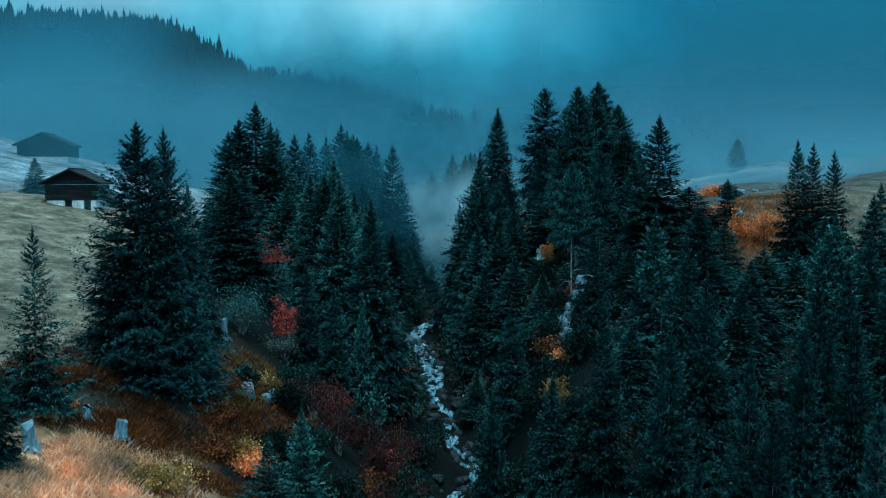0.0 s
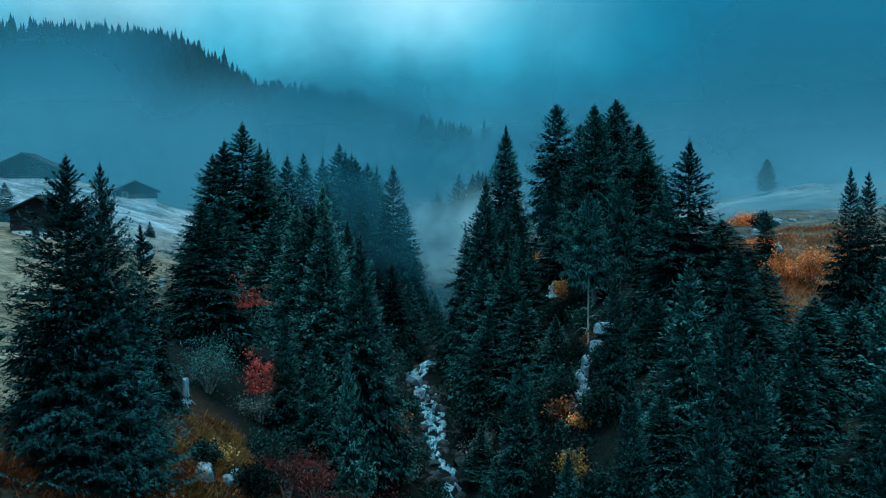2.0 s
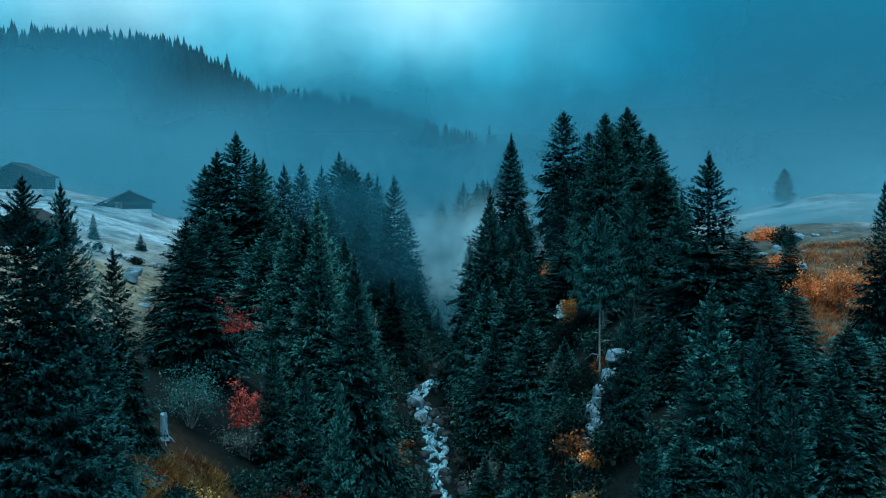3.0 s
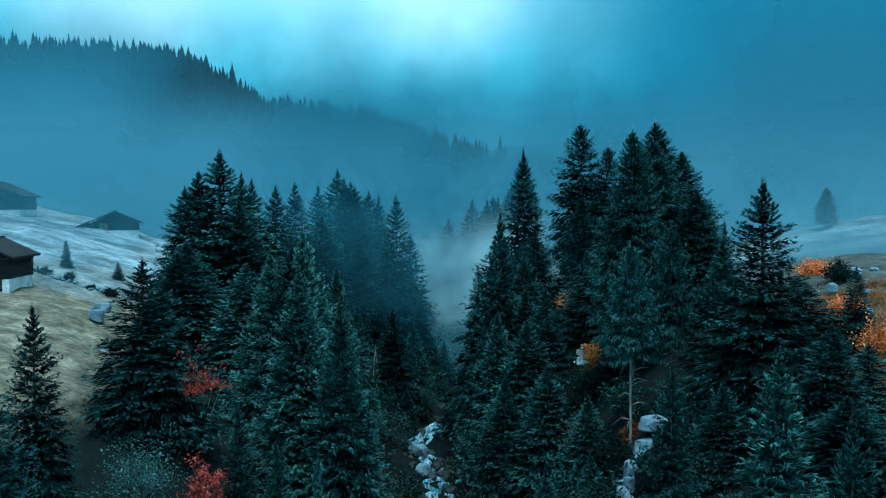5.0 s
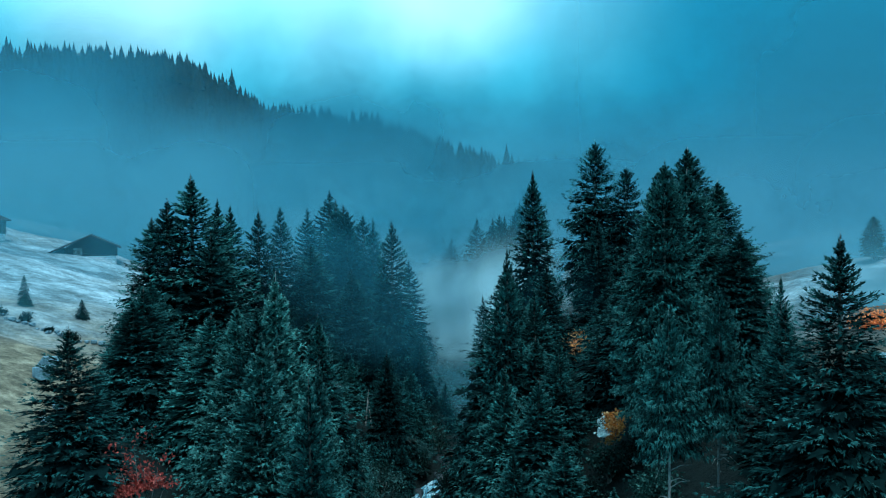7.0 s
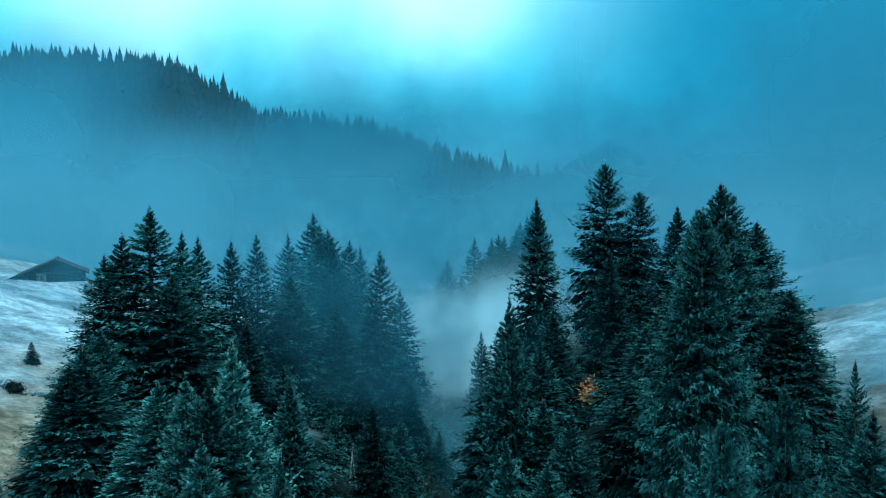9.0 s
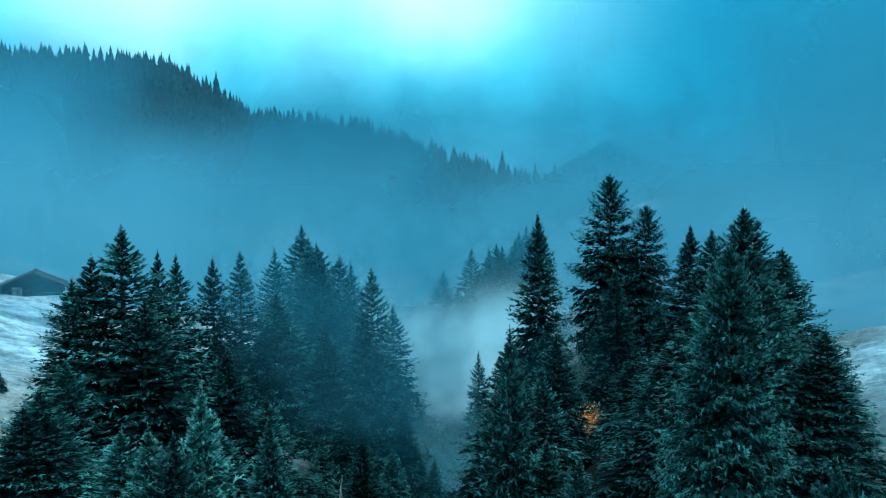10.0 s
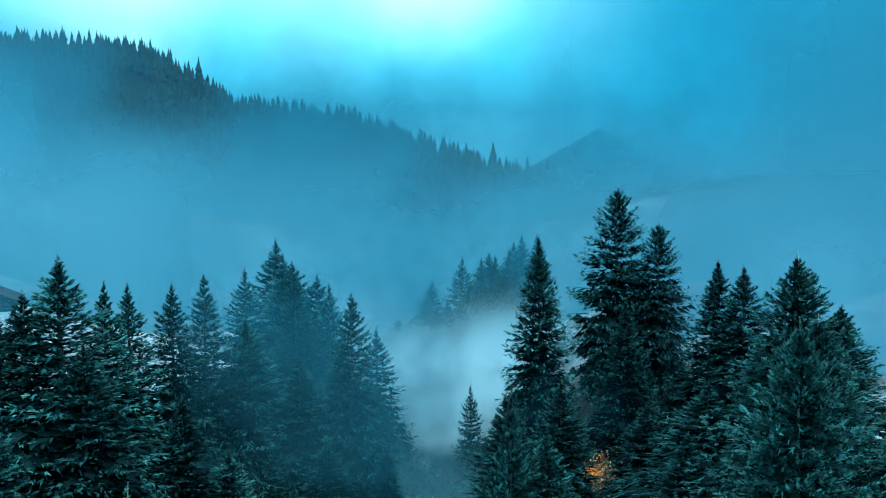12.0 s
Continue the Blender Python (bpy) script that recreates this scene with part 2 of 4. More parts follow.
def water_material():
    """Cold teal water with white foam in thin lines and knots."""
    m, nt, p = material("white_water", 0.35, 0.4)
    a = noise_node(nt, 1.5, 6.0, 0.7, stretch=(1.0, 0.40, 0.40))
    b = noise_node(nt, 5.0, 4.0, 0.6, stretch=(1.0, 0.35, 0.35))
    tone = ramp_node(nt, b, [(0.38, (0.003, 0.016, 0.022)), (0.50, (0.020, 0.10, 0.14)), (0.66, (0.05, 0.23, 0.30))])
    foam = ramp_node(nt, a, [(0.44, (0, 0, 0)), (0.485, (0.85, 0.85, 0.85)), (0.53, (0.0, 0.0, 0.0)), (0.68, (0.0, 0.0, 0.0)), (0.76, (0.7, 0.7, 0.7))])
    nt.links.new(mix_node(nt, foam, tone, (0.30, 0.54, 0.62)), p.inputs["Base Color"])
    bump(nt, p, b, 0.8, 0.1)
    return m


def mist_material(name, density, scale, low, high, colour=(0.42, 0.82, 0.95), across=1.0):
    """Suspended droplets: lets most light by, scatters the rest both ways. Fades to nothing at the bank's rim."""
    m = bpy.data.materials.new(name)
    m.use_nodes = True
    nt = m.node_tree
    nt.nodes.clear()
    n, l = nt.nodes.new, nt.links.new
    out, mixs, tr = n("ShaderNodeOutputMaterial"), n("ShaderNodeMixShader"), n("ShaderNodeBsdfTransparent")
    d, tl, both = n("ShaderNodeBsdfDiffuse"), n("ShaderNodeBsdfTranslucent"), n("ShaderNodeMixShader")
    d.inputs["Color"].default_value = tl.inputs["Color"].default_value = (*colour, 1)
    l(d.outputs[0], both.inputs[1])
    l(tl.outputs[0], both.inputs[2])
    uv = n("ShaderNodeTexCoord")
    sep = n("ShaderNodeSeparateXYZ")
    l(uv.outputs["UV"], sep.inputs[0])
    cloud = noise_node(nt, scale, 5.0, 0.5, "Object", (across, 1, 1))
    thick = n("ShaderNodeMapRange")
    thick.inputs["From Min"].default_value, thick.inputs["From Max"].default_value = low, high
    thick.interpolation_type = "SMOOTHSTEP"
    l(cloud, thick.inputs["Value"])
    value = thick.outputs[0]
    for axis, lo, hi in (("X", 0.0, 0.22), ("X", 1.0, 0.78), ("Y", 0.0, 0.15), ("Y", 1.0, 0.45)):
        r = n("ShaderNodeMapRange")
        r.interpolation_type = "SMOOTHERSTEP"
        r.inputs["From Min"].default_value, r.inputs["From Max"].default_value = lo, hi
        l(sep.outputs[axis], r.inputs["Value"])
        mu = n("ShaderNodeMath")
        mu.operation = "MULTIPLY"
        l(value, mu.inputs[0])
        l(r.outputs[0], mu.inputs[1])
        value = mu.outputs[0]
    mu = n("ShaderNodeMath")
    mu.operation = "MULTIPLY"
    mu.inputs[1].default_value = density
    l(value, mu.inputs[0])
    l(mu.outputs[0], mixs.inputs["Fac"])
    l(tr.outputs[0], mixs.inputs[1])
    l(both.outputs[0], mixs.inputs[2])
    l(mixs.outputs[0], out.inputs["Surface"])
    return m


# ---- building helpers ----
def mesh_object(name, verts, faces, mat, parent=None, label="", smooth=False):
    me = bpy.data.meshes.new(name)
    if isinstance(faces, np.ndarray):
        k = faces.shape[1]
        me.vertices.add(len(verts))
        me.vertices.foreach_set("co", np.asarray(verts, np.float32).ravel())
        me.loops.add(faces.size)
        me.loops.foreach_set("vertex_index", faces.astype(np.int32).ravel())
        me.polygons.add(len(faces))
        me.polygons.foreach_set("loop_start", np.arange(0, faces.size, k, dtype=np.int32))
        me.update(calc_edges=True)
        me.validate()
    else:
        me.from_pydata(verts, [], faces)
        me.update()
    if smooth:
        me.polygons.foreach_set("use_smooth", [True] * len(me.polygons))
    me.materials.append(mat)
    ob = new(name, me)
    if parent is not None:
        ob.parent = parent
    if label:
        ob["label"] = label
    return ob


def part(name, bm, mat, parent, label="", smooth=False):
    me = bpy.data.meshes.new(name)
    bm.to_mesh(me)
    bm.free()
    if smooth:
        me.polygons.foreach_set("use_smooth", [True] * len(me.polygons))
    me.materials.append(mat)
    ob = new(name, me)
    ob.parent = parent
    if label:
        ob["label"] = label
    return ob


def thing(name, m, label, category, group=""):
    ob = new(name)
    ob.empty_display_size = 0.5
    ob.matrix_basis = m
    return tagged(ob, label, category, group)


def tube(points, radii, sides=7):
    """A tapered tube along points."""
    pts = [Vector(p) for p in points]
    verts, faces = [], []
    for i, p in enumerate(pts):
        along = (pts[min(i + 1, len(pts) - 1)] - pts[max(i - 1, 0)]).normalized()
        side = along.cross(Vector((0.31, 0.77, 0.55))).normalized()
        up = along.cross(side)
        for k in range(sides):
            a = 2 * math.pi * k / sides
            verts.append(p + radii[i] * (math.cos(a) * side + math.sin(a) * up))
    for i in range(len(pts) - 1):
        for k in range(sides):
            a, b = i * sides + k, i * sides + (k + 1) % sides
            faces.append((a, b, b + sides, a + sides))
    faces.append(tuple(range(sides))[::-1])
    faces.append(tuple(range((len(pts) - 1) * sides, len(pts) * sides)))
    return verts, faces


# ---- the lie of the land ----
STREAM_Y = (0, 60, 72, 75, 77.5, 80, 84, 92, 100, 104, 108, 112, 114, 116.5, 119, 122, 130, 150, 175, 220)
STREAM_X = (5, 3, 0.6, 1.2, 3.2, 2.6, 0.9, -0.4, -1.2, -1.4, -2.0, -3.4, -3.7, -2.4, -0.6, 0.2, 0.4, 0.3, -2.0, -6)
BED_Y = (-100, 0, 70, 77, 83, 92, 114, 118, 153, 175, 200, 300, 900)
BED_Z = (-22, -14, -6.4, -5.4, -4.1, -1.4, 1.2, 2.1, 7.4, 10.4, 14, 26, 60)
RIDGE_X = (-420, -300, -201, -175, -150, -116, -98, -86, -62, -42, -21, 4, 16, 34, 60, 120, 300)
RIDGE_Z = (90, 88, 85.5, 89, 88, 84, 71.5, 64, 60.5, 58, 51, 42, 36, 26, 24, 24, 26)


def land(x, y, fine=True):
    """Height of the ground, for arrays."""
    x, y = np.asarray(x, float), np.asarray(y, float)
    xs, zs = np.interp(y, STREAM_Y, STREAM_X), np.interp(y, BED_Y, BED_Z)
    u = x - xs
    left, right = u < 0, u >= 0
    ax = np.abs(x)
    out_l = 18.2 + (y - 100) * np.where(y > 100, 0.03, 0.05) + np.minimum(y - 72, 0) * 0.10 + 0.8 * np.clip((y - 80) / 20, 0, 1) + np.where(ax < 40, (ax - 40) * 0.08, np.minimum(ax - 40, 160) * np.interp(y, (112, 150), (0.05, 0.2)))
    out_r = 19.3 + np.where(y > 84, (y - 88) * 0.09, -0.36 + (y - 84) * 0.45) + np.clip(ax - 28, -28, 200) * 0.05
    out_r = np.maximum(out_r, zs + 6 + ax * 0.05)
    out_l = np.maximum(out_l, zs + 6 + ax * 0.05)
    width = np.where(left, np.interp(y, (60, 80, 121, 180), (12, 13, 21, 30)), np.interp(y, (40, 58, 66, 74, 84, 125, 180), (7, 4.5, 3.9, 5.8, 9.5, 16, 30)))
    s = 1 - np.exp(-np.power(np.maximum(np.abs(u) - 0.9, 0) / width, 1.2))
    z = zs + (np.where(left, out_l, out_r) - zs) * s
    # the wooded hill across the valley's head and the peak beside it
    ridge = np.interp(x, RIDGE_X, RIDGE_Z)
    f = np.clip((y - 250) / 174, 0, 1)
    f = f * f * (3 - 2 * f)
    z = np.where(y > 250, np.maximum(z * (1 - f) + ridge * f, z * (1 - f)), z)
    back = np.clip((y - 424) / 300, 0, 1)
    z = z - back * 30 * (y > 424)
    peak = 72 - np.hypot((x - 85) * 0.55, (y - 620) * 0.3)
    z = np.maximum(z, np.where(y > 500, peak, -100))
    # the rocky knoll under the old spruces
    z = z + 3.0 * np.exp(-(((x - 11.1) / 2.2) ** 2) - (((y - 76.4) / 3.2) ** 2))
    if fine:
        z = z + 0.35 * np.sin(x * 0.31 + 1.3 * np.sin(y * 0.17)) * np.sin(y * 0.27 + 0.9 * np.sin(x * 0.21)) * np.clip(np.abs(u) / 6, 0, 1)
        z = z + 0.14 * np.sin(x * 1.13 + y * 0.4) * np.sin(y * 0.93 - x * 0.5) * np.clip(np.abs(u) / 4, 0, 1)
    return z


def ground_at(x, y):
    return float(land(np.array([x]), np.array([y]))[0])


def build_ground():
    tx = np.linspace(-1, 1, 261)
    xs = np.sinh(tx * 4.2) / math.sinh(4.2) * 1300
    ys = np.concatenate([np.linspace(-600, 20, 25)[:-1], np.linspace(20, 165, 200)[:-1], np.linspace(165, 440, 110)[:-1], np.linspace(440, 2200, 40)])
    gx, gy = np.meshgrid(xs, ys)
    gz = land(gx, gy)
    nx, ny = len(xs), len(ys)
    verts = np.stack([gx.ravel(), gy.ravel(), gz.ravel()], 1)
    i = (np.arange(ny - 1)[:, None] * nx + np.arange(nx - 1)[None, :]).ravel()
    faces = np.stack([i, i + 1, i + nx + 1, i + nx], 1)
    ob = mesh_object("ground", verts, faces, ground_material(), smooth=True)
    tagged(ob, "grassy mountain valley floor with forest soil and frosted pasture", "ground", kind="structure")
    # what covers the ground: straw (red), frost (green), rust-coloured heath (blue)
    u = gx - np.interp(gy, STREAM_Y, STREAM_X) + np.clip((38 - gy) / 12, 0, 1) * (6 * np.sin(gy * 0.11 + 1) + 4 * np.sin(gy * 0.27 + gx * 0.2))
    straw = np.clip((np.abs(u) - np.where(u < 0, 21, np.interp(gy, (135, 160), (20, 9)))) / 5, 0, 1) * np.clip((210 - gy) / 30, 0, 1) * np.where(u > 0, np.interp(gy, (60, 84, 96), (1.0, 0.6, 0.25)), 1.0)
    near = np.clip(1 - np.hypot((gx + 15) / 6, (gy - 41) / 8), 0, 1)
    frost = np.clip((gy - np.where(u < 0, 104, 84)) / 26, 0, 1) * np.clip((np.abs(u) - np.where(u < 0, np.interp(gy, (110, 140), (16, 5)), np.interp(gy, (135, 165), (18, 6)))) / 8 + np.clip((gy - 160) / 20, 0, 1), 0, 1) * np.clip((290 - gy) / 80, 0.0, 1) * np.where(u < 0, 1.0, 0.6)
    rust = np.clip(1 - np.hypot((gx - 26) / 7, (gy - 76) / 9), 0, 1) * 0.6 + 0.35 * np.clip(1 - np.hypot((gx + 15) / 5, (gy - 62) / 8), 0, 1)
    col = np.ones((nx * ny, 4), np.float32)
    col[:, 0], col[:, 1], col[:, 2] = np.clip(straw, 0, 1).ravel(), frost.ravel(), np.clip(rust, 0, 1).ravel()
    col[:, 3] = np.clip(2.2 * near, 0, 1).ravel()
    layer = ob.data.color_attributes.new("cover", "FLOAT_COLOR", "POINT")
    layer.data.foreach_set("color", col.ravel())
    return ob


build_ground()


# ---- spruces ----
H0, R0 = 18.0, 5.0


def crown_mesh(seed, base=0.05, boughs=245, taper=0.86, top_rise=0.95, low_fall=-0.72, up_tip=0.30, twig=0.42, hang=1.4, step=0.38, ragged=0.22, wide=0.05, gaps=0.0, belly=0.0, spray=2, whorl=0.52, cover=0.5):
    """Needle sprays of a spruce 18 m high and 5 m in radius: drooping boughs in whorls round the stem, each a roof
    coloured near black as painted shade with sprays of twigs along it and a hanging fringe. Returns points, triangles
    and, for each point, the bough's tone and how far out it lies."""
    rng = np.random.default_rng(seed)
    verts, faces, tones, count = [], [], [], 0
    UP = np.array([0, 0, 1.0])

    def add(v, tone, tips):
        nonlocal count
        m = len(v)
        verts.append(v.reshape(-1, 3))
        faces.append(np.arange(3 * m).reshape(-1, 3) + count)
        t = np.zeros((m, 3, 2))
        t[:, :, 0] = tone
        t[:, 1, 1] = tips
        tones.append(t.reshape(-1, 2))
        count += 3 * m

    lobe = rng.uniform(0, 6.28, 3)
    for b in range(boughs):
        f = (b + rng.uniform(0, 1)) / boughs
        rel = 1 - f ** 1.35
        if rng.random() < gaps * (0.4 + 0.6 * math.sin(rel * 17 + seed)):
            continue
        h = H0 * (base + (0.975 - base) * (1 - rel))
        h = h + 0.6 * (round(h / whorl) * whorl - h) * min(1.0, rel * 4) + rng.normal(0, 0.06)
        a = b * 2.39996 + rng.uniform(-0.5, 0.5)
        shape = rel ** (taper + 0.25 * (1 - rel) ** 3) * (1 - belly * max(0.0, rel - 0.75) * 2.2)
        uneven = 1 + 0.5 * ragged * (math.sin(2 * a + lobe[0] + 0.35 * h) + 0.6 * math.sin(3 * a + lobe[1] - 0.8 * h))
        length = R0 * shape * uneven * rng.uniform(1 - ragged, 1 + 0.45 * ragged) + 0.08
        slope = top_rise * (1 - rel) ** 2.2 + low_fall * rel + rng.uniform(-0.16, 0.16)
        out = np.array([math.cos(a), math.sin(a), 0.0])
        side = np.array([-math.sin(a), math.cos(a), 0.0])
        bow = rng.uniform(-0.2, 0.2) * length

        def along(s):
            s = np.asarray(s, float)
            z = h + slope * s * length + up_tip * length * (s ** 2.4) * (0.3 + 0.7 * rel)
            return out * (s * length)[..., None] + side * (bow * s ** 2)[..., None] + UP * z[..., None]

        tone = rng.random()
        # the ragged roof: tone 0, near black, painting the shade inside the crown
        m = 6 + 2 * spray + int(1.6 * length)
        s4 = np.linspace(0.08, 0.80, m) + rng.uniform(-0.05, 0.05, m)
        lat = rng.uniform(-0.45, 0.45, m) * cover * length
        size = cover * length * rng.uniform(0.22, 0.36, m) * (1.1, 0.95, 0.85, 0.75)[spray - 1] + 0.08
        size = np.minimum(size, 0.62 if spray < 3 else 0.44)
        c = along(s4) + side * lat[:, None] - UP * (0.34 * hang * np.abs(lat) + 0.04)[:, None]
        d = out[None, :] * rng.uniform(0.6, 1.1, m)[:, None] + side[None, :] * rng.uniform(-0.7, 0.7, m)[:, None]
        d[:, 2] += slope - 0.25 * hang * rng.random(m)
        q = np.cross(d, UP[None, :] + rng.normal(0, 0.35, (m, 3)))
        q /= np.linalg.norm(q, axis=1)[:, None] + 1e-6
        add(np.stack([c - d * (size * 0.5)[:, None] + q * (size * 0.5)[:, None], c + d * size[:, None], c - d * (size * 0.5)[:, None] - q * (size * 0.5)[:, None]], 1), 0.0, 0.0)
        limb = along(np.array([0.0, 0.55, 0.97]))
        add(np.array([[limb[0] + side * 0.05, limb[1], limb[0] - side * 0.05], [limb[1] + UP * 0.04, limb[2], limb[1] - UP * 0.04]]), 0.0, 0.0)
        # sprays of twigs along both sides, at the tip and hanging below
        n = max(4, int(0.78 * length / step))
        for turn in (-1, 1, -1, 1, 0):
            s = (np.arange(n) + rng.uniform(0, 1, n)) / n
            s = 0.22 + 0.80 * (1 - (1 - s) ** 1.3)
            p = along(s)
            fan = 0.5 + 0.7 * np.sin(np.pi * np.clip(s, 0.12, 0.88))
            tl = np.minimum(twig * rng.uniform(0.6, 1.35, n) * fan, 0.07 + length * 0.36)
            if turn:
                lat = rng.random(n) ** 0.7 * 0.8 * cover * length * np.sin(np.pi * np.clip(s * 0.9, 0.1, 0.95)) * turn
                q0 = p + side * lat[:, None] - UP * (0.34 * hang * np.abs(lat))[:, None]
                d = out[None, :] * rng.uniform(0.5, 1.1, n)[:, None] + side[None, :] * (turn * rng.uniform(0.2, 1.0, n))[:, None]
                d[:, 2] += slope * 0.6 - 0.35 * hang * rng.random(n) * rel + rng.normal(0, 0.18, n) + 0.5 * (1 - rel) + 0.8 * up_tip * s ** 2
                lay = UP[None, :] * 0.7 + rng.normal(0, 0.6, (n, 3))
            else:
                lat = rng.uniform(-0.8, 0.8, n) * cover * length * 0.7
                q0 = p + side * lat[:, None] - UP * (0.34 * hang * np.abs(lat))[:, None]
                d = out[None, :] * rng.uniform(0.0, 0.6, n)[:, None] + side[None, :] * rng.uniform(-0.4, 0.4, n)[:, None]
                d[:, 2] -= hang * rng.uniform(0.5, 1.2, n) * (0.25 + 0.75 * rel) - 0.5 * (1 - rel)
                lay = out[None, :] + rng.normal(0, 0.4, (n, 3))
            d /= np.linalg.norm(d, axis=1)[:, None] + 1e-6
            q = np.cross(d, lay)
            q /= np.linalg.norm(q, axis=1)[:, None] + 1e-6
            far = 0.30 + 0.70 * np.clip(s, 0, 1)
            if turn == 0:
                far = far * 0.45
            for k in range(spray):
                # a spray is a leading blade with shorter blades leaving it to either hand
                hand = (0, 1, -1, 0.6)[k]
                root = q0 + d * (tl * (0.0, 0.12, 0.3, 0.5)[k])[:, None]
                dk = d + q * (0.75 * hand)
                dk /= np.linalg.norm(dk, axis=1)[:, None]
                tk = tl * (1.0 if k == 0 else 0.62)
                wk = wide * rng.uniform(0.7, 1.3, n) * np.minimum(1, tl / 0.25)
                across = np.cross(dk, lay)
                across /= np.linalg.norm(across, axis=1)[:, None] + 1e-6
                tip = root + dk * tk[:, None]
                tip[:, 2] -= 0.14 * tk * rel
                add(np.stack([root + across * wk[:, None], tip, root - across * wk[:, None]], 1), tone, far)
    # the leading shoot
    m = 44
    z = H0 * (0.93 + 0.065 * rng.random(m))
    p = np.stack([np.zeros(m), np.zeros(m), z], 1)
    a = rng.uniform(0, 2 * math.pi, m)
    d = np.stack([np.cos(a) * 0.8, np.sin(a) * 0.8, np.full(m, 0.6)], 1)
    q = np.cross(d, rng.normal(0, 1, (m, 3)))
    q /= np.linalg.norm(q, axis=1)[:, None]
    tl = 0.10 + 0.30 * (0.995 - z / H0) / 0.065
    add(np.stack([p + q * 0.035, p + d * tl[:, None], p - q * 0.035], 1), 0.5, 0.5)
    return np.concatenate(verts), np.concatenate(faces), np.concatenate(tones)


SPRUCE = {}


def spruce_kind(key, label, needles, bark, trunk_r, **shape):
    v, f, tone = crown_mesh(**shape)
    root = thing("spruce_tree", pose(0, 0, -500), label, "spruce tree", "valley spruces")
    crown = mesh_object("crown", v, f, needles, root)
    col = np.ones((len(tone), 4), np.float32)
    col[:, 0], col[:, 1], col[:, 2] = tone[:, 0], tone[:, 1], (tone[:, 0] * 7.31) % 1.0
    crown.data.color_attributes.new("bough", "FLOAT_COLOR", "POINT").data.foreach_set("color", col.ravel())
    rng = random.Random(shape["seed"])
    pts = [(0.06 * rng.uniform(-1, 1) * min(1, h), 0.06 * rng.uniform(-1, 1) * min(1, h), h) for h in (-1.5, 0, 0.5, 2, 4.5, 8, 11.5, 14.8, 17.2, 18.1)]
    rad = [trunk_r * k for k in (1.9, 1.5, 1.15, 1, 0.9, 0.7, 0.48, 0.26, 0.1, 0.02)]
    tv, tf = tube(pts, rad, 8)
    trunk = mesh_object("trunk", tv, tf, bark, root, smooth=True)
    SPRUCE[key] = [root, 0, trunk]


spruce_kind("dense1", "tall dense dark green spruce on the gully side", NEEDLE, BARK, 0.22, seed=11)
spruce_kind("dense2", "tall dense dark green spruce with a broad crown", NEEDLE_PALE, BARK, 0.22, seed=12, base=0.06, taper=0.80, ragged=0.26)
spruce_kind("fill1", "dark green spruce crowded among taller trees", NEEDLE, BARK, 0.22, seed=31, boughs=185, step=0.46, twig=0.56, wide=0.07, cover=0.56)
spruce_kind("fill2", "dark green spruce with a broad crown in the wood", NEEDLE_PALE, BARK, 0.22, seed=32, base=0.04, taper=0.8, ragged=0.3, boughs=185, step=0.46, twig=0.56, wide=0.07, cover=0.56)
spruce_kind("high1", "tall dense spruce with its crown held off the ground", NEEDLE_PALE, BARK_PALE, 0.22, seed=22, base=0.24, taper=0.68, ragged=0.28, belly=0.5, boughs=380, spray=3, step=0.25, twig=0.36, wide=0.036)
spruce_kind("broad1", "tall broad spruce with long drooping pale-tipped boughs", NEEDLE_PALE, BARK_PALE, 0.22, seed=24, base=0.10, taper=0.70, ragged=0.30, belly=0.3, boughs=400, spray=3, step=0.25, twig=0.36, wide=0.036)
spruce_kind("slim1", "slender tall dark spruce with short drooping boughs", NEEDLE, BARK, 0.20, seed=13, base=0.03, low_fall=-0.9, boughs=300, cover=0.64, hang=1.6)
spruce_kind("slim2", "old tall spruce with a columnar drooping crown", NEEDLE, BARK_PALE, 0.22, seed=14, base=0.22, taper=0.62, low_fall=-0.85, ragged=0.30, belly=0.9, hang=1.5)
spruce_kind("open1", "spruce with open boughs and upturned tips", NEEDLE, BARK, 0.20, seed=15, base=0.03, taper=0.84, low_fall=-0.74, up_tip=0.42, ragged=0.32, cover=0.42)
spruce_kind("near1", "broad old spruce with layered boughs and upturned tips", NEEDLE_OLD, BARK, 0.24, seed=25, base=0.03, boughs=400, taper=0.80, low_fall=-0.62, up_tip=0.55, ragged=0.4, gaps=0.1, cover=0.42, twig=0.34, wide=0.034, step=0.23, spray=3)
spruce_kind("far1", "tall dense dark green spruce in the misty gully", NEEDLE, BARK, 0.22, seed=26, boughs=200, step=0.48, twig=0.6, wide=0.075, spray=1)
spruce_kind("far2", "tall dense dark spruce with a broad crown in mist", NEEDLE, BARK, 0.22, seed=27, base=0.06, boughs=200, taper=0.78, step=0.48, twig=0.6, wide=0.075, spray=1)
spruce_kind("open2", "thin sparse spruce with bare gaps between boughs", NEEDLE, BARK_PALE, 0.16, seed=16, base=0.06, boughs=200, taper=0.9, low_fall=-0.45, up_tip=0.4, ragged=0.5, gaps=0.2, cover=0.28)
spruce_kind("bare1", "old spruce with a long bare pale trunk", NEEDLE, BARK_PALE, 0.20, seed=17, base=0.53, boughs=220, taper=0.8, low_fall=-0.7, ragged=0.4, gaps=0.1, belly=0.8, spray=3, step=0.34, twig=0.5, wide=0.05, cover=0.36)
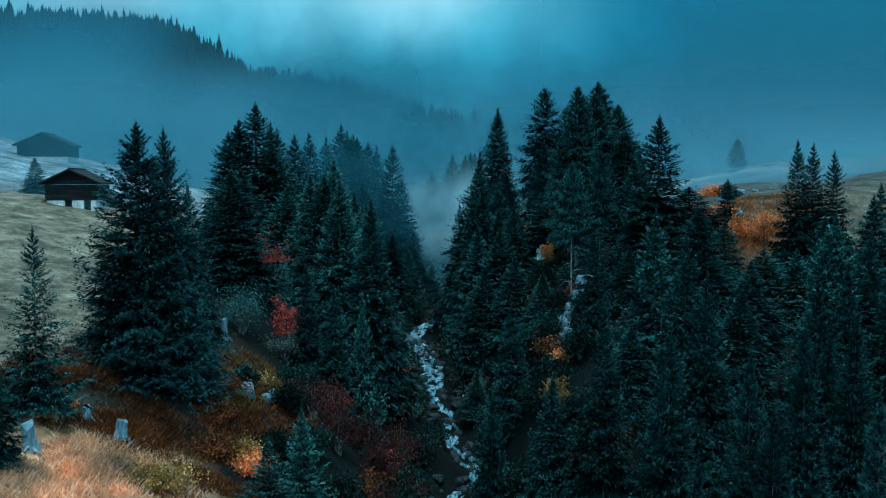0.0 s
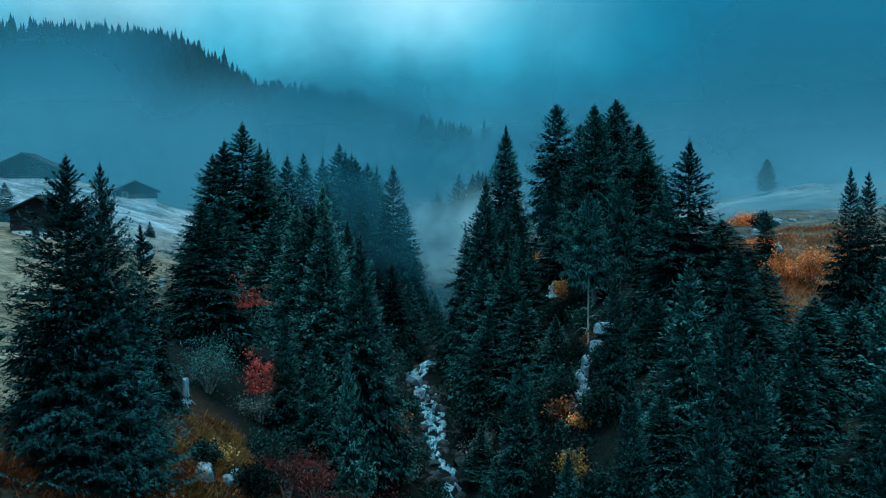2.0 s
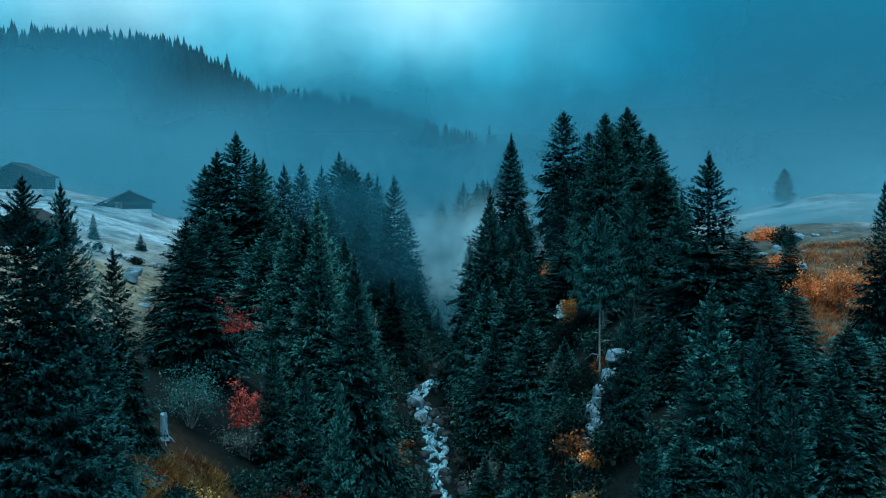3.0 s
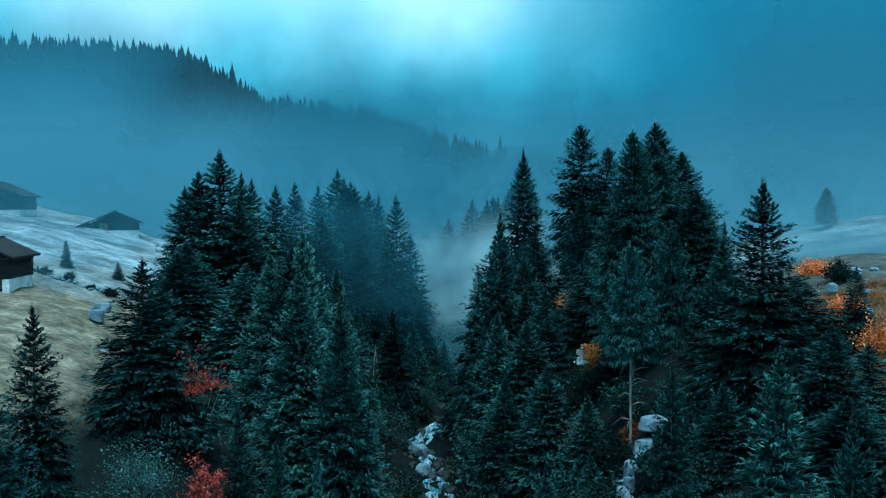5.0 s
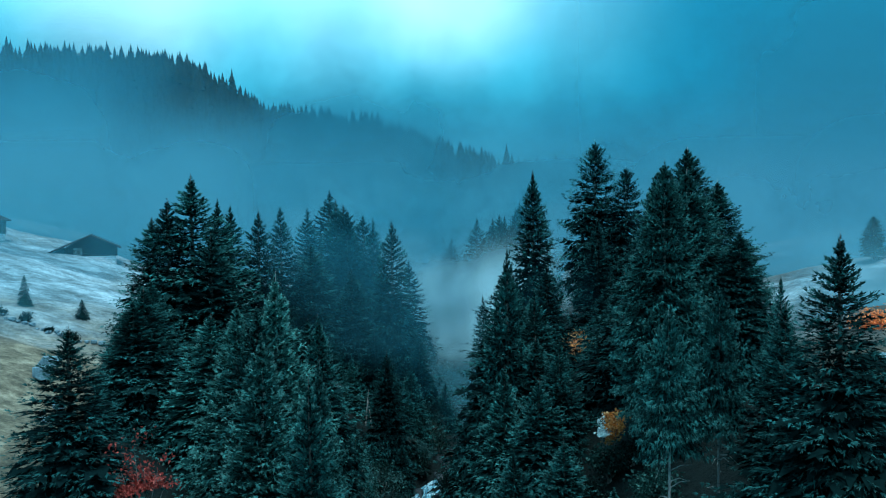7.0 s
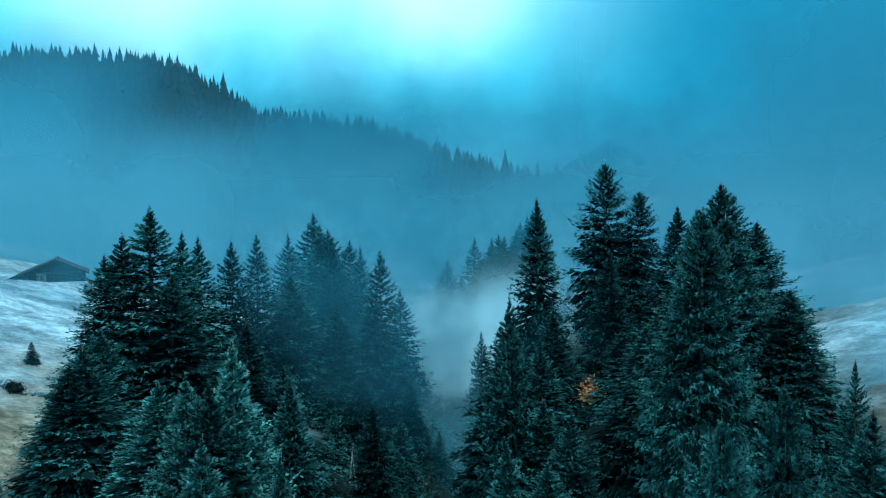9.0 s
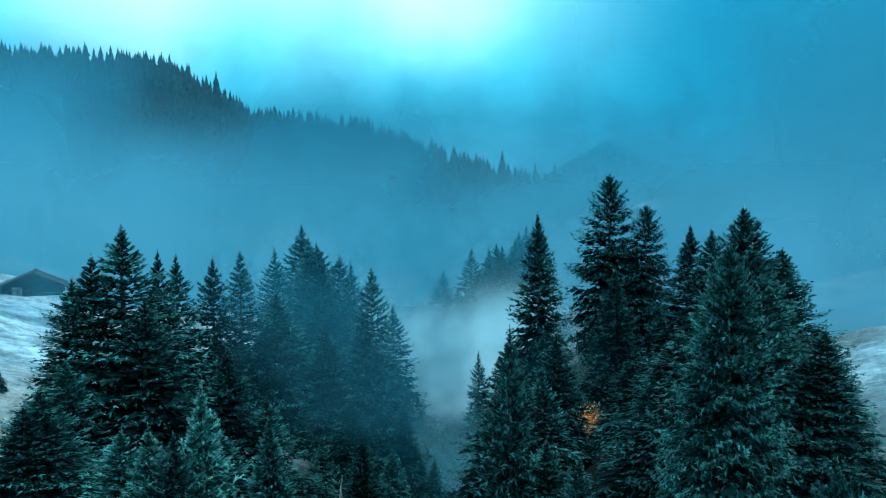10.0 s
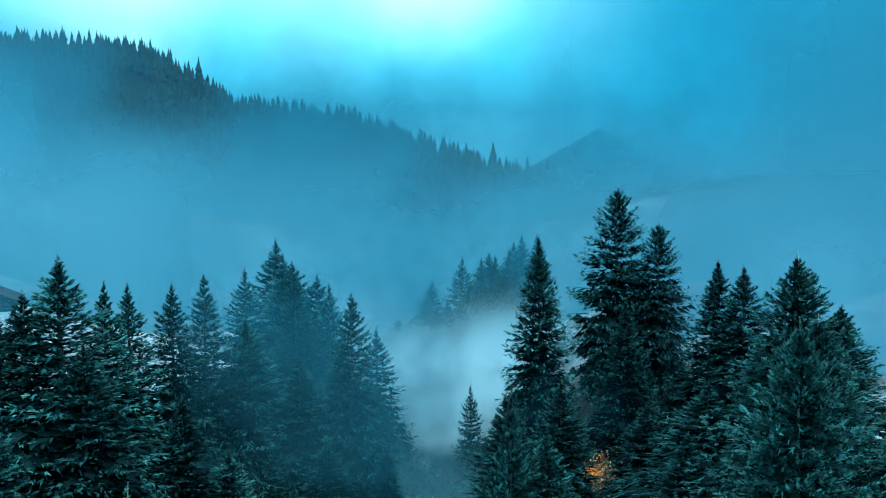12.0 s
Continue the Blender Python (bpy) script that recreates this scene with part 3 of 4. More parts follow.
spruce_kind("pale1", "dense spruce covered in pale new growth", NEEDLE_FRESH, BARK_PALE, 0.16, seed=28, base=0.02, boughs=360, taper=0.86, low_fall=-0.6, up_tip=0.4, twig=0.36, wide=0.036, step=0.25, spray=3)
spruce_kind("young1", "young spruce with pale tips and a thin leader", NEEDLE_PALE, BARK, 0.13, seed=18, base=0.01, boughs=200, taper=0.9, low_fall=-0.42, up_tip=0.4, twig=0.55, wide=0.065, step=0.36, ragged=0.34, whorl=0.9)
spruce_kind("young2", "young spruce with pale tips and a thin leader", NEEDLE_PALE, BARK, 0.13, seed=19, base=0.02, boughs=180, taper=0.85, low_fall=-0.45, up_tip=0.45, twig=0.55, wide=0.065, step=0.36, ragged=0.42, gaps=0.08, whorl=0.9)
spruce_kind("young3", "young dark spruce with a thin bare leader", NEEDLE, BARK, 0.13, seed=20, base=0.01, boughs=200, taper=0.9, low_fall=-0.42, up_tip=0.4, twig=0.55, wide=0.065, step=0.36, ragged=0.34, whorl=0.9)
spruce_kind("young4", "young dark spruce with a thin bare leader", NEEDLE, BARK, 0.13, seed=21, base=0.02, boughs=180, taper=0.85, low_fall=-0.45, up_tip=0.45, twig=0.55, wide=0.065, step=0.36, ragged=0.42, gaps=0.08, whorl=0.9)


def dead_branches(trunk, seed, low, high, reach):
    """Bare curved side branches on the stem below the crown."""
    rng = random.Random(seed)
    for k in range(13):
        h, a, r = rng.uniform(low, high) * H0, rng.uniform(0, 6.28), reach * rng.uniform(0.4, 1.0)
        c, s = math.cos(a), math.sin(a)
        up = rng.uniform(-0.6, 0.2) * r
        tv, tf = tube([(0, 0, h), (0.5 * r * c, 0.5 * r * s, h + 0.3 * up + 0.25), (r * c, r * s, h + up)], (0.06, 0.045, 0.015), 4)
        mesh_object("bare_branch", tv, tf, BARK_PALE, trunk)


dead_branches(SPRUCE["bare1"][2], 3, 0.03, 0.52, 3.4)
dead_branches(SPRUCE["high1"][2], 4, 0.05, 0.25, 2.2)


def spruce(key, x, y, top, radius):
    """A spruce whose tip is at height top, its foot on the ground."""
    root = SPRUCE[key]
    foot = ground_at(x, y) - 0.1
    m = pose(x, y, foot, 0, 0, (x * 57 + y * 91) % 360) @ Matrix.Diagonal((radius / R0, radius / R0, max(top - foot, 2.0) / H0, 1))
    if root[1] == 0:
        root[0].matrix_basis = m
    else:
        copy_thing(root[0], Matrix.Identity(4)).matrix_basis = m
    root[1] += 1


# left of the stream, near to far
spruce("open2", -19.8, 45, 18.1, 2.5)
spruce("fill1", -19.6, 40, 13.4, 1.5)
spruce("near1", -17.7, 54.2, 23.7, 4.9)
spruce("near1", -16.4, 55.2, 23.4, 3.4)
spruce("fill2", -15.6, 57, 16.0, 2.0)
spruce("fill1", -22.8, 45, 11.6, 2.2)
spruce("dense1", -24.2, 108, 21.4, 4.4)
spruce("far1", 13.6, 117, 20.6, 3.6)
spruce("far1", 6.6, 112, 20.0, 3.8)
spruce("dense1", -18.6, 57, 16.0, 4.3)
spruce("dense1", -17.4, 63.8, 20.1, 2.7)
spruce("young2", -8.4, 44, 8.0, 2.0)
spruce("young1", -7.2, 47, 8.8, 2.0)
spruce("young1", -10.6, 72, 14.0, 2.0)
spruce("young1", -8.3, 70.5, 12.4, 2.3)
spruce("young2", -6.1, 70, 12.1, 1.8)
spruce("pale1", -8.8, 80, 20.6, 4.8)
spruce("dense1", -5.9, 77, 19.0, 4.2)
spruce("dense2", -11.4, 90, 21.0, 5.2)
spruce("dense1", -17.6, 78, 21.3, 5.0)
spruce("dense1", -21.6, 97, 20.8, 4.8)
spruce("dense2", -15.7, 95, 20.0, 5.7)
spruce("pale1", -10.7, 92, 22.9, 5.0)
spruce("pale1", -7.0, 86, 18.4, 3.0)
spruce("pale1", -12.9, 91, 21.2, 4.4)
spruce("slim1", -9.6, 101, 19.3, 4.2)
spruce("dense2", -21.2, 98, 21.6, 6.0)
spruce("dense1", -24.2, 104, 19.0, 4.8)
spruce("dense2", -25.8, 113, 26.4, 5.6)
spruce("dense2", -22.8, 114.5, 30.0, 8.6)
spruce("dense1", -24.6, 113.5, 28.0, 6.4)
spruce("dense2", -20.4, 112, 25.0, 6.4)
spruce("fill1", -16.2, 117, 20.8, 4.8)
spruce("young1", -13.5, 118, 17.0, 4.5)
spruce("far1", -14.5, 108, 17.5, 5.1)
spruce("dense1", -10.5, 92, 15.0, 4.5)
spruce("fill1", -7.6, 88, 13.0, 3.9)
spruce("fill1", -21.8, 119, 28.0, 4.5)
spruce("fill1", -21.7, 123, 27.5, 4.5)
spruce("fill1", -20.3, 128.5, 27.0, 4.5)
spruce("open1", -18.8, 132, 27.4, 5.1)
spruce("far2", -16.0, 134, 23.5, 6.0)
spruce("far1", -15.8, 146, 29.4, 6.9)
spruce("far2", -13.6, 142, 27.6, 6.3)
spruce("far1", -14.6, 143, 28.2, 6.0)
spruce("far2", -11.3, 142, 26.4, 6.0)
spruce("fill2", -7.2, 133, 25.8, 5.0)
spruce("far1", -11.5, 133, 20.5, 5.4)
spruce("far1", -8.6, 128, 15.0, 4.2)
spruce("fill1", -6.2, 155, 14.5, 3.9)

# right of the stream
spruce("fill1", 2.8, 105, 12.8, 2.9)
spruce("fill2", 3.7, 99, 15.8, 3.5)
spruce("dense1", 3.4, 108, 19.5, 4.8)
spruce("slim1", 7.4, 127, 30.6, 5.5)
spruce("dense1", 4.2, 111, 22.2, 6.0)
spruce("dense1", 8.0, 117, 21.8, 4.8)
spruce("fill2", 7.4, 97.5, 17.8, 3.2)
spruce("dense1", 5.8, 95, 15.6, 4.5)
spruce("far1", 5.0, 118, 20.8, 4.5)
spruce("far1", 4.4, 118, 17.0, 3.9)
spruce("dense2", 6.2, 104, 17.2, 4.5)
spruce("fill1", 4.1, 104, 24.0, 3.6)
spruce("fill1", 4.0, 91, 12.0, 3.3)
spruce("fill2", 6.8, 88, 13.4, 3.4)
spruce("dense1", 12.6, 103, 22.0, 4.8)
spruce("far1", 15.4, 110, 23.0, 5.1)
spruce("fill1", 1.2, 166, 16.2, 3.6)
spruce("slim2", 14.6, 135.8, 34.1, 5.4)
spruce("slim2", 17.6, 134, 31.2, 4.2)
spruce("dense1", 13.6, 126, 25.8, 4.2)
spruce("high1", 12.7, 88.6, 29.4, 3.6)
spruce("high1", 14.9, 93, 29.0, 4.4)
spruce("broad1", 16.3, 99, 30.9, 5.6)
spruce("broad1", 18.6, 100, 28.6, 4.8)
spruce("broad1", 17.9, 92, 25.2, 4.4)
spruce("slim1", 16.9, 113.8, 29.6, 4.5)
spruce("slim1", 17.9, 112, 29.4, 4.5)
spruce("bare1", 10.6, 77, 22.0, 1.9)
spruce("bare1", 13.1, 78, 23.0, 1.9)
spruce("dense2", 16.9, 73.5, 25.5, 4.6)
spruce("open1", 17.2, 82, 23.2, 2.0)
spruce("open1", 15.7, 76.7, 22.3, 3.6)
spruce("dense1", 21.0, 80, 19.8, 5.1)
spruce("fill1", 24.0, 79, 20.5, 1.8)
spruce("open1", 27.0, 71.5, 23.5, 2.5)
spruce("open1", 28.4, 72, 23.2, 2.5)
spruce("open1", 29.6, 71, 22.6, 2.5)
spruce("young1", 31.8, 68, 20.2, 3.0)
spruce("young1", 26.1, 62, 18.3, 2.8)
spruce("young2", 27.5, 60, 17.0, 2.8)
spruce("young4", 21.0, 52, 15.1, 2.4)
spruce("young3", 23.5, 54, 15.6, 2.4)
spruce("young3", 21.4, 48, 13.3, 2.3)
spruce("young4", 17.6, 45, 13.3, 2.4)
spruce("young3", 15.3, 46, 12.0, 2.3)
spruce("young4", 15.1, 42, 9.9, 2.2)
spruce("young3", 19.0, 40, 11.3, 2.3)
spruce("young4", 11.7, 42, 7.8, 1.9)
spruce("young1", 14.2, 62.4, 18.3, 3.2)
spruce("open1", 14.6, 56, 17.1, 2.9)
spruce("young4", 15.3, 53.8, 15.0, 2.8)
spruce("young4", 12.4, 50.5, 12.5, 2.7)
spruce("open1", 9.5, 54.4, 13.0, 2.8)
spruce("young3", 5.2, 69.7, 11.4, 2.4)
spruce("young4", 10.8, 67, 16.9, 2.0)
spruce("fill1", 22.7, 66, 15.5, 3.6)
spruce("fill1", 18.4, 66, 15.5, 3.8)
spruce("fill1", 18.6, 58, 13.5, 3.1)
spruce("fill1", 7.0, 59, 8.0, 2.4)
spruce("fill1", 3.4, 64, 5.5, 2.4)
spruce("high1", 37.7, 120.3, 25.8, 1.5)


spruce("fill1", 19.2, 70, 18.3, 3.2)
spruce("fill2", 21.4, 71, 17.2, 2.8)
spruce("fill1", 30.4, 66, 19.3, 3.0)
spruce("young1", 25.8, 62.5, 17.2, 2.6)
spruce("fill1", 27.4, 67, 17.8, 2.6)
spruce("fill1", 20.5, 62, 15.0, 3.0)
spruce("fill2", 24.5, 64.5, 15.6, 2.8)
spruce("fill1", 28.2, 65, 16.4, 2.8)
spruce("fill1", 23.0, 57, 13.2, 2.6)
spruce("young3", 26.4, 55, 14.6, 2.4)
spruce("young2", 30.5, 61, 17.2, 2.5)
spruce("fill1", 12.2, 60, 11.0, 2.6)
spruce("fill1", 8.4, 77.5, 10.0, 2.2)
spruce("fill2", 8.8, 82, 12.4, 2.6)
spruce("fill1", 13.2, 73.2, 13.6, 2.2)
spruce("young3", 8.0, 73, 8.4, 1.9)
spruce("young4", 14.0, 70, 15.4, 2.3)
spruce("far2", -12.6, 138, 27.0, 5.0)
spruce("far1", -9.8, 139, 26.0, 4.6)
spruce("far1", -17.4, 140, 27.2, 5.0)
spruce("far1", -6.4, 146, 21.0, 4.2)

# young trees in the gully's head
spruce("far1", 2.4, 137.0, 17.4, 2.6)
spruce("far2", -4.2, 130.0, 14.0, 2.8)
spruce("far1", -4.6, 124.0, 11.6, 2.6)
spruce("far2", 3.6, 132.0, 14.0, 2.6)
spruce("far2", -6.4, 118.0, 14.0, 3.2)
spruce("far1", 3.4, 123.0, 12.0, 2.2)
spruce("far2", 5.0, 122.0, 16.0, 2.8)

gully_rng = random.Random(43)
for k in range(22):
    gy = gully_rng.uniform(112, 140)
    gx = float(np.interp(gy, STREAM_Y, STREAM_X)) + gully_rng.choice((-1, 1)) * gully_rng.uniform(1.6, 5.5)
    spruce("far1" if k % 2 else "far2", gx, gy, ground_at(gx, gy) + gully_rng.uniform(2.5, 6.0), gully_rng.uniform(1.2, 2.0))

# the wooded spur at the gully's head
spur_rng = random.Random(12)
for k in range(26):
    f = k / 25
    sx, sy = -7 + 17 * f + spur_rng.uniform(-1.5, 1.5), 166 + spur_rng.uniform(0, 12)
    spruce("far1" if k % 2 else "far2", sx, sy, 17.0 + 13 * f + spur_rng.uniform(-3.0, 1.0), 4.6)


# ---- the wood on the hill across the valley ----
def far_wood():
    rng = np.random.default_rng(5)
    n = 3400
    x = rng.uniform(-330, 60, n)
    y = 424 - 150 * rng.random(n) ** 1.7
    keep = (np.interp(x, RIDGE_X, RIDGE_Z) > 30)
    x, y = x[keep], y[keep]
    x = np.concatenate([x, rng.uniform(-280, 30, 260), [-104, -100, 12.5, 17]])
    y = np.concatenate([y, rng.uniform(415, 426, 260), [423, 423, 376, 376]])
    z = land(x, y) - 0.5
    h = 3.6 + 7.4 * rng.random(len(x)) ** 1.5
    h[-4:] = (11, 15, 15, 11)
    verts, faces, c = [], [], 0
    for i in range(len(x)):
        tiers = 6
        for t in range(tiers):
            f = t / tiers
            zb, zt = z[i] + h[i] * (0.06 + 0.8 * f), z[i] + h[i] * (0.06 + 0.8 * f + 0.30)
            r = h[i] * 0.25 * (1 - f) * rng.uniform(0.8, 1.2) + 0.15
            a = rng.uniform(0, 6.28) + np.arange(6) * 1.047
            rr = r * rng.uniform(0.65, 1.2, 6)
            ring = np.stack([x[i] + rr * np.cos(a), y[i] + rr * np.sin(a), zb + rng.uniform(-0.25, 0.2, 6)], 1)
            verts.append(np.vstack([ring, [[x[i], y[i], min(zt, z[i] + h[i])]]]))
            faces += [(c + k, c + (k + 1) % 6, c + 6) for k in range(6)]
            c += 7
    ob = mesh_object("far_wood", np.concatenate(verts), np.array(faces), NEEDLE_FAR)
    tagged(ob, "distant spruce wood covering a misty hillside", "forest", kind="stuff")


far_wood()


# ---- the stream ----
def build_stream():
    """Three braided strands of water stepping down between the rocks."""
    verts, faces, base = [], [], 0
    ys = np.arange(60, 130, 0.22)
    main = np.interp(ys, (60, 76, 84, 90, 100, 112, 117, 121, 130), (0.8, 0.9, 1.0, 1.1, 1.0, 1.0, 1.3, 0.6, 0.2))
    for strand in range(3):
        rng = np.random.default_rng(3 + strand)
        ph = strand * 2.1
        off = main * (0.75 * np.sin(ys * 0.55 + ph) + 0.35 * np.sin(ys * 1.9 + 2 * ph))
        half = main * (0.42 if strand == 0 else 0.24) * (1 + 0.45 * np.sin(ys * 1.3 + ph) + 0.3 * np.sin(ys * 3.7 + ph))
        step = 1.7 + 0.25 * strand
        k = np.floor(ys / step + 0.3 * strand)
        f = ys / step + 0.3 * strand - k
        stair = (k + np.clip((f - 0.6) / 0.4, 0, 1) ** 1.5 - 0.3 * strand) * step
        zc = np.interp(stair, BED_Y, BED_Z) * 0.7 + np.interp(ys, BED_Y, BED_Z) * 0.3 + 0.26 + 0.05 * strand
        m = 9
        t = np.linspace(-1, 1, m)
        gx = (np.interp(ys, STREAM_Y, STREAM_X) + off)[:, None] + np.maximum(half, 0.05)[:, None] * (t[None, :] + rng.normal(0, 0.12, (len(ys), m)))
        gy = np.repeat(ys[:, None], m, 1)
        gz = zc[:, None] + rng.normal(0, 0.05, gx.shape) - 0.22 * np.abs(t[None, :]) ** 3
        verts.append(np.stack([gx.ravel(), gy.ravel(), gz.ravel()], 1))
        i = (np.arange(len(ys) - 1)[:, None] * m + np.arange(m - 1)[None, :]).ravel() + base
        faces.append(np.stack([i, i + 1, i + m + 1, i + m], 1))
        base += len(ys) * m
    ob = mesh_object("stream", np.concatenate(verts), np.concatenate(faces), water_material(), smooth=True)
    tagged(ob, "white-water stream tumbling over rocks down the gully", "stream", kind="structure")


build_stream()


def boulder_mesh(name, seed, mat, extra=10, rounding=0.25):
    """A broken block: the hull of jittered cube corners and a few more points, its edges worn and its faces a little uneven."""
    rng = random.Random(seed)
    bm = bmesh.new()
    for x in (-1, 1):
        for y in (-1, 1):
            for z in (-1, 1):
                bm.verts.new((x * rng.uniform(0.35, 0.95), y * rng.uniform(0.35, 0.95), 0.8 * z * rng.uniform(0.35, 0.95)))
    for _ in range(extra):
        d = Vector((rng.gauss(0, 1), rng.gauss(0, 1), rng.gauss(0, 0.8))).normalized()
        bm.verts.new(d * rng.uniform(0.8, 1.05))
    hull = bmesh.ops.convex_hull(bm, input=bm.verts[:])
    bmesh.ops.delete(bm, geom=list({g for g in hull["geom_interior"] + hull["geom_unused"] if isinstance(g, bmesh.types.BMVert)}), context="VERTS")
    bmesh.ops.bevel(bm, geom=bm.edges[:], offset=0.05, segments=1, affect="EDGES", clamp_overlap=True)
    bmesh.ops.triangulate(bm, faces=bm.faces[:])
    bmesh.ops.subdivide_edges(bm, edges=[e for e in bm.edges if e.calc_length() > 0.5], cuts=1)
    bmesh.ops.triangulate(bm, faces=bm.faces[:])
    off = Vector((seed * 3.1, seed * 1.7, seed * 0.9))
    for v in bm.verts:
        v.co += v.co.normalized() * (0.07 * noise.noise(v.co * 2.2 + off) - rounding * 0.1 * max(0.0, v.co.length - 0.9))
    me = bpy.data.meshes.new(name)
    bm.to_mesh(me)
    bm.free()
    me.materials.append(mat)
    return me


ROCKS_WET = [boulder_mesh("boulder", 20 + k, ROCK_WET, extra=14) for k in range(4)]
ROCKS = [boulder_mesh("boulder", 40 + k, ROCK, extra=8) for k in range(4)]


def boulder(x, y, size, wet=False, sink=0.35, stretch=(1, 1, 1), z=None, label="", turn=None, group="boulders on the slope"):
    k = int(abs(x * 13 + y * 7)) % 4
    ob = new("boulder", (ROCKS_WET if wet else ROCKS)[k])
    foot = (ground_at(x, y) if z is None else z) + size * (0.8 * stretch[2] - sink)
    ob.matrix_basis = pose(x, y, foot, 0, 0, (x * 77 + y * 31) % 360 if turn is None else turn) @ Matrix.Diagonal((size * stretch[0], size * stretch[1], size * stretch[2], 1))
    tagged(ob, label or ("dark wet boulder in the mountain stream" if wet else "pale grey granite boulder on the slope"), "boulder", group)
    return ob


def stream_rocks():
    rng = random.Random(8)
    for _ in range(190):
        y = rng.uniform(64, 142)
        side = rng.choice((-1, 1))
        off = side * rng.uniform(0.1, 2.5)
        x = float(np.interp(y, STREAM_Y, STREAM_X)) + off
        boulder(x, y, rng.uniform(0.22, 0.62), wet=True, sink=0.3, stretch=(rng.uniform(0.8, 1.4), rng.uniform(0.8, 1.3), rng.uniform(0.6, 1.0)), group="boulders in the stream")
    boulder(-3.3, 110.5, 0.9, sink=0.1, label="large pale boulder beside the cascade", group="boulders in the stream")
    boulder(-2.9, 105.5, 0.8, sink=0.1, label="large pale boulder beside the cascade", group="boulders in the stream")


stream_rocks()

# the pale crag on the far bank and loose blocks
boulder(11.4, 74.3, 0.92, stretch=(1.2, 0.8, 0.7), z=12.0, turn=24, sink=0.3, label="large pale granite block at a spruce's foot")
boulder(10.7, 73.6, 0.92, stretch=(1.0, 0.8, 0.95), z=10.75, turn=70, sink=0.35, label="large pale granite block at a spruce's foot")
boulder(12.1, 73.7, 0.45, stretch=(1.3, 0.8, 0.8), z=11.3, sink=0.2)
boulder(9.95, 73.0, 0.85, stretch=(0.6, 0.7, 1.4), z=9.1, sink=0.4, turn=12, label="upright pale granite slab")
boulder(9.6, 72.2, 0.75, stretch=(0.6, 0.7, 1.4), z=7.6, sink=0.4, turn=40, label="upright pale granite slab")
crag = random.Random(14)
for k in range(24):
    f = k / 23
    bx, by = 9.6 - 2.3 * f + crag.uniform(-0.3, 0.3), 72.0 - 9.0 * f + crag.uniform(-0.3, 0.3)
    boulder(bx, by, crag.uniform(0.35, 0.62), stretch=(crag.uniform(0.55, 0.9), crag.uniform(0.7, 1.0), crag.uniform(0.9, 1.6)), sink=0.25, label="pale granite block of a narrow crag", group="crag on the far bank")
boulder(22.5, 79.5, 1.0, stretch=(1.4, 1, 0.7), label="pale boulder among rust-red heath")
boulder(-12.2, 57.6, 0.72, stretch=(0.95, 0.8, 1.0), z=6.75, sink=0.35, turn=8, label="square bluish-grey block among dry grass")
boulder(-11.2, 58.6, 0.4)
boulder(-10.9, 59.2, 0.45, stretch=(0.8, 0.8, 1.3))
for bx, by, bs in ((31, 93, 0.7), (33, 94, 0.6), (25.4, 89.4, 0.6), (27.6, 86, 0.5), (-26, 95, 0.7), (-25.5, 92, 0.8)):
    boulder(bx, by, 0.6 * bs, stretch=(1.4, 1, 0.6))


boulder(28.9, 92.2, 0.85, stretch=(1.5, 1, 0.65), sink=0.2, label="large pale boulder beside a dark juniper")
boulder(26.1, 88.2, 0.5, stretch=(1.0, 0.9, 1.1), sink=0.15)
boulder(25.9, 82.2, 0.55, stretch=(1.2, 1, 0.8), sink=0.15)
boulder(-29.9, 102.2, 0.9, stretch=(1.1, 0.9, 0.85), sink=0.15, turn=30, label="large pale boulder on the straw meadow")
boulder(-28.8, 98.6, 0.8, stretch=(1.0, 0.9, 0.95), sink=0.15, label="large pale boulder on the straw meadow")

# ---- stumps ----
def stump(x, y, height, r, label="weathered silver-grey tree stump in dry grass", lean=0):
    root = thing("tree_stump", pose(x, y, ground_at(x, y) - 0.05, lean, lean * 0.5, x * 40), label, "tree stump", "stumps in the clearing")
    rng = random.Random(int(x * 100))
    bm = bmesh.new()
    rings, sides = 7, 12
    loops = []
    for i in range(rings):
        f = i / (rings - 1)
        loop = []
        for k in range(sides):
            a = 2 * math.pi * k / sides
            flare = 1 + 0.9 * (1 - f) ** 3 * (0.6 + 0.4 * math.sin(a * 4 + x)) + rng.uniform(-0.06, 0.06)
            top = height * f + (rng.uniform(-0.06, 0.28) * height if i == rings - 1 else 0)
            loop.append(bm.verts.new((r * flare * math.cos(a), r * flare * math.sin(a), top)))
        loops.append(loop)
    for a, b in zip(loops, loops[1:]):
        for k in range(sides):
            bm.faces.new((a[k], a[(k + 1) % sides], b[(k + 1) % sides], b[k]))
    bm.faces.new(loops[-1])
    foot = part("trunk_base", bm, STUMP_WOOD, root)
    for k in range(4):
        a = k * 1.6 + x
        tv, tf = tube([(r * 0.8 * math.cos(a), r * 0.8 * math.sin(a), 0.22), (r * 1.9 * math.cos(a + 0.2), r * 1.9 * math.sin(a + 0.2), 0.08), (r * 3.1 * math.cos(a + 0.3), r * 3.1 * math.sin(a + 0.3), -0.2)], (r * 0.32, r * 0.22, r * 0.08), 6)
        mesh_object("root", tv, tf, STUMP_WOOD, foot)


stump(-18.85, 45.8, 0.85, 0.23)
stump(-17.95, 46.4, 0.62, 0.20)
stump(-16.1, 45.9, 0.8, 0.27, lean=6)
stump(-19.0, 42.4, 1.15, 0.30, "tall weathered stump leaning in dry grass", lean=10)
stump(-15.6, 66.2, 1.3, 0.20, "tall splintered pale stump on the slope")


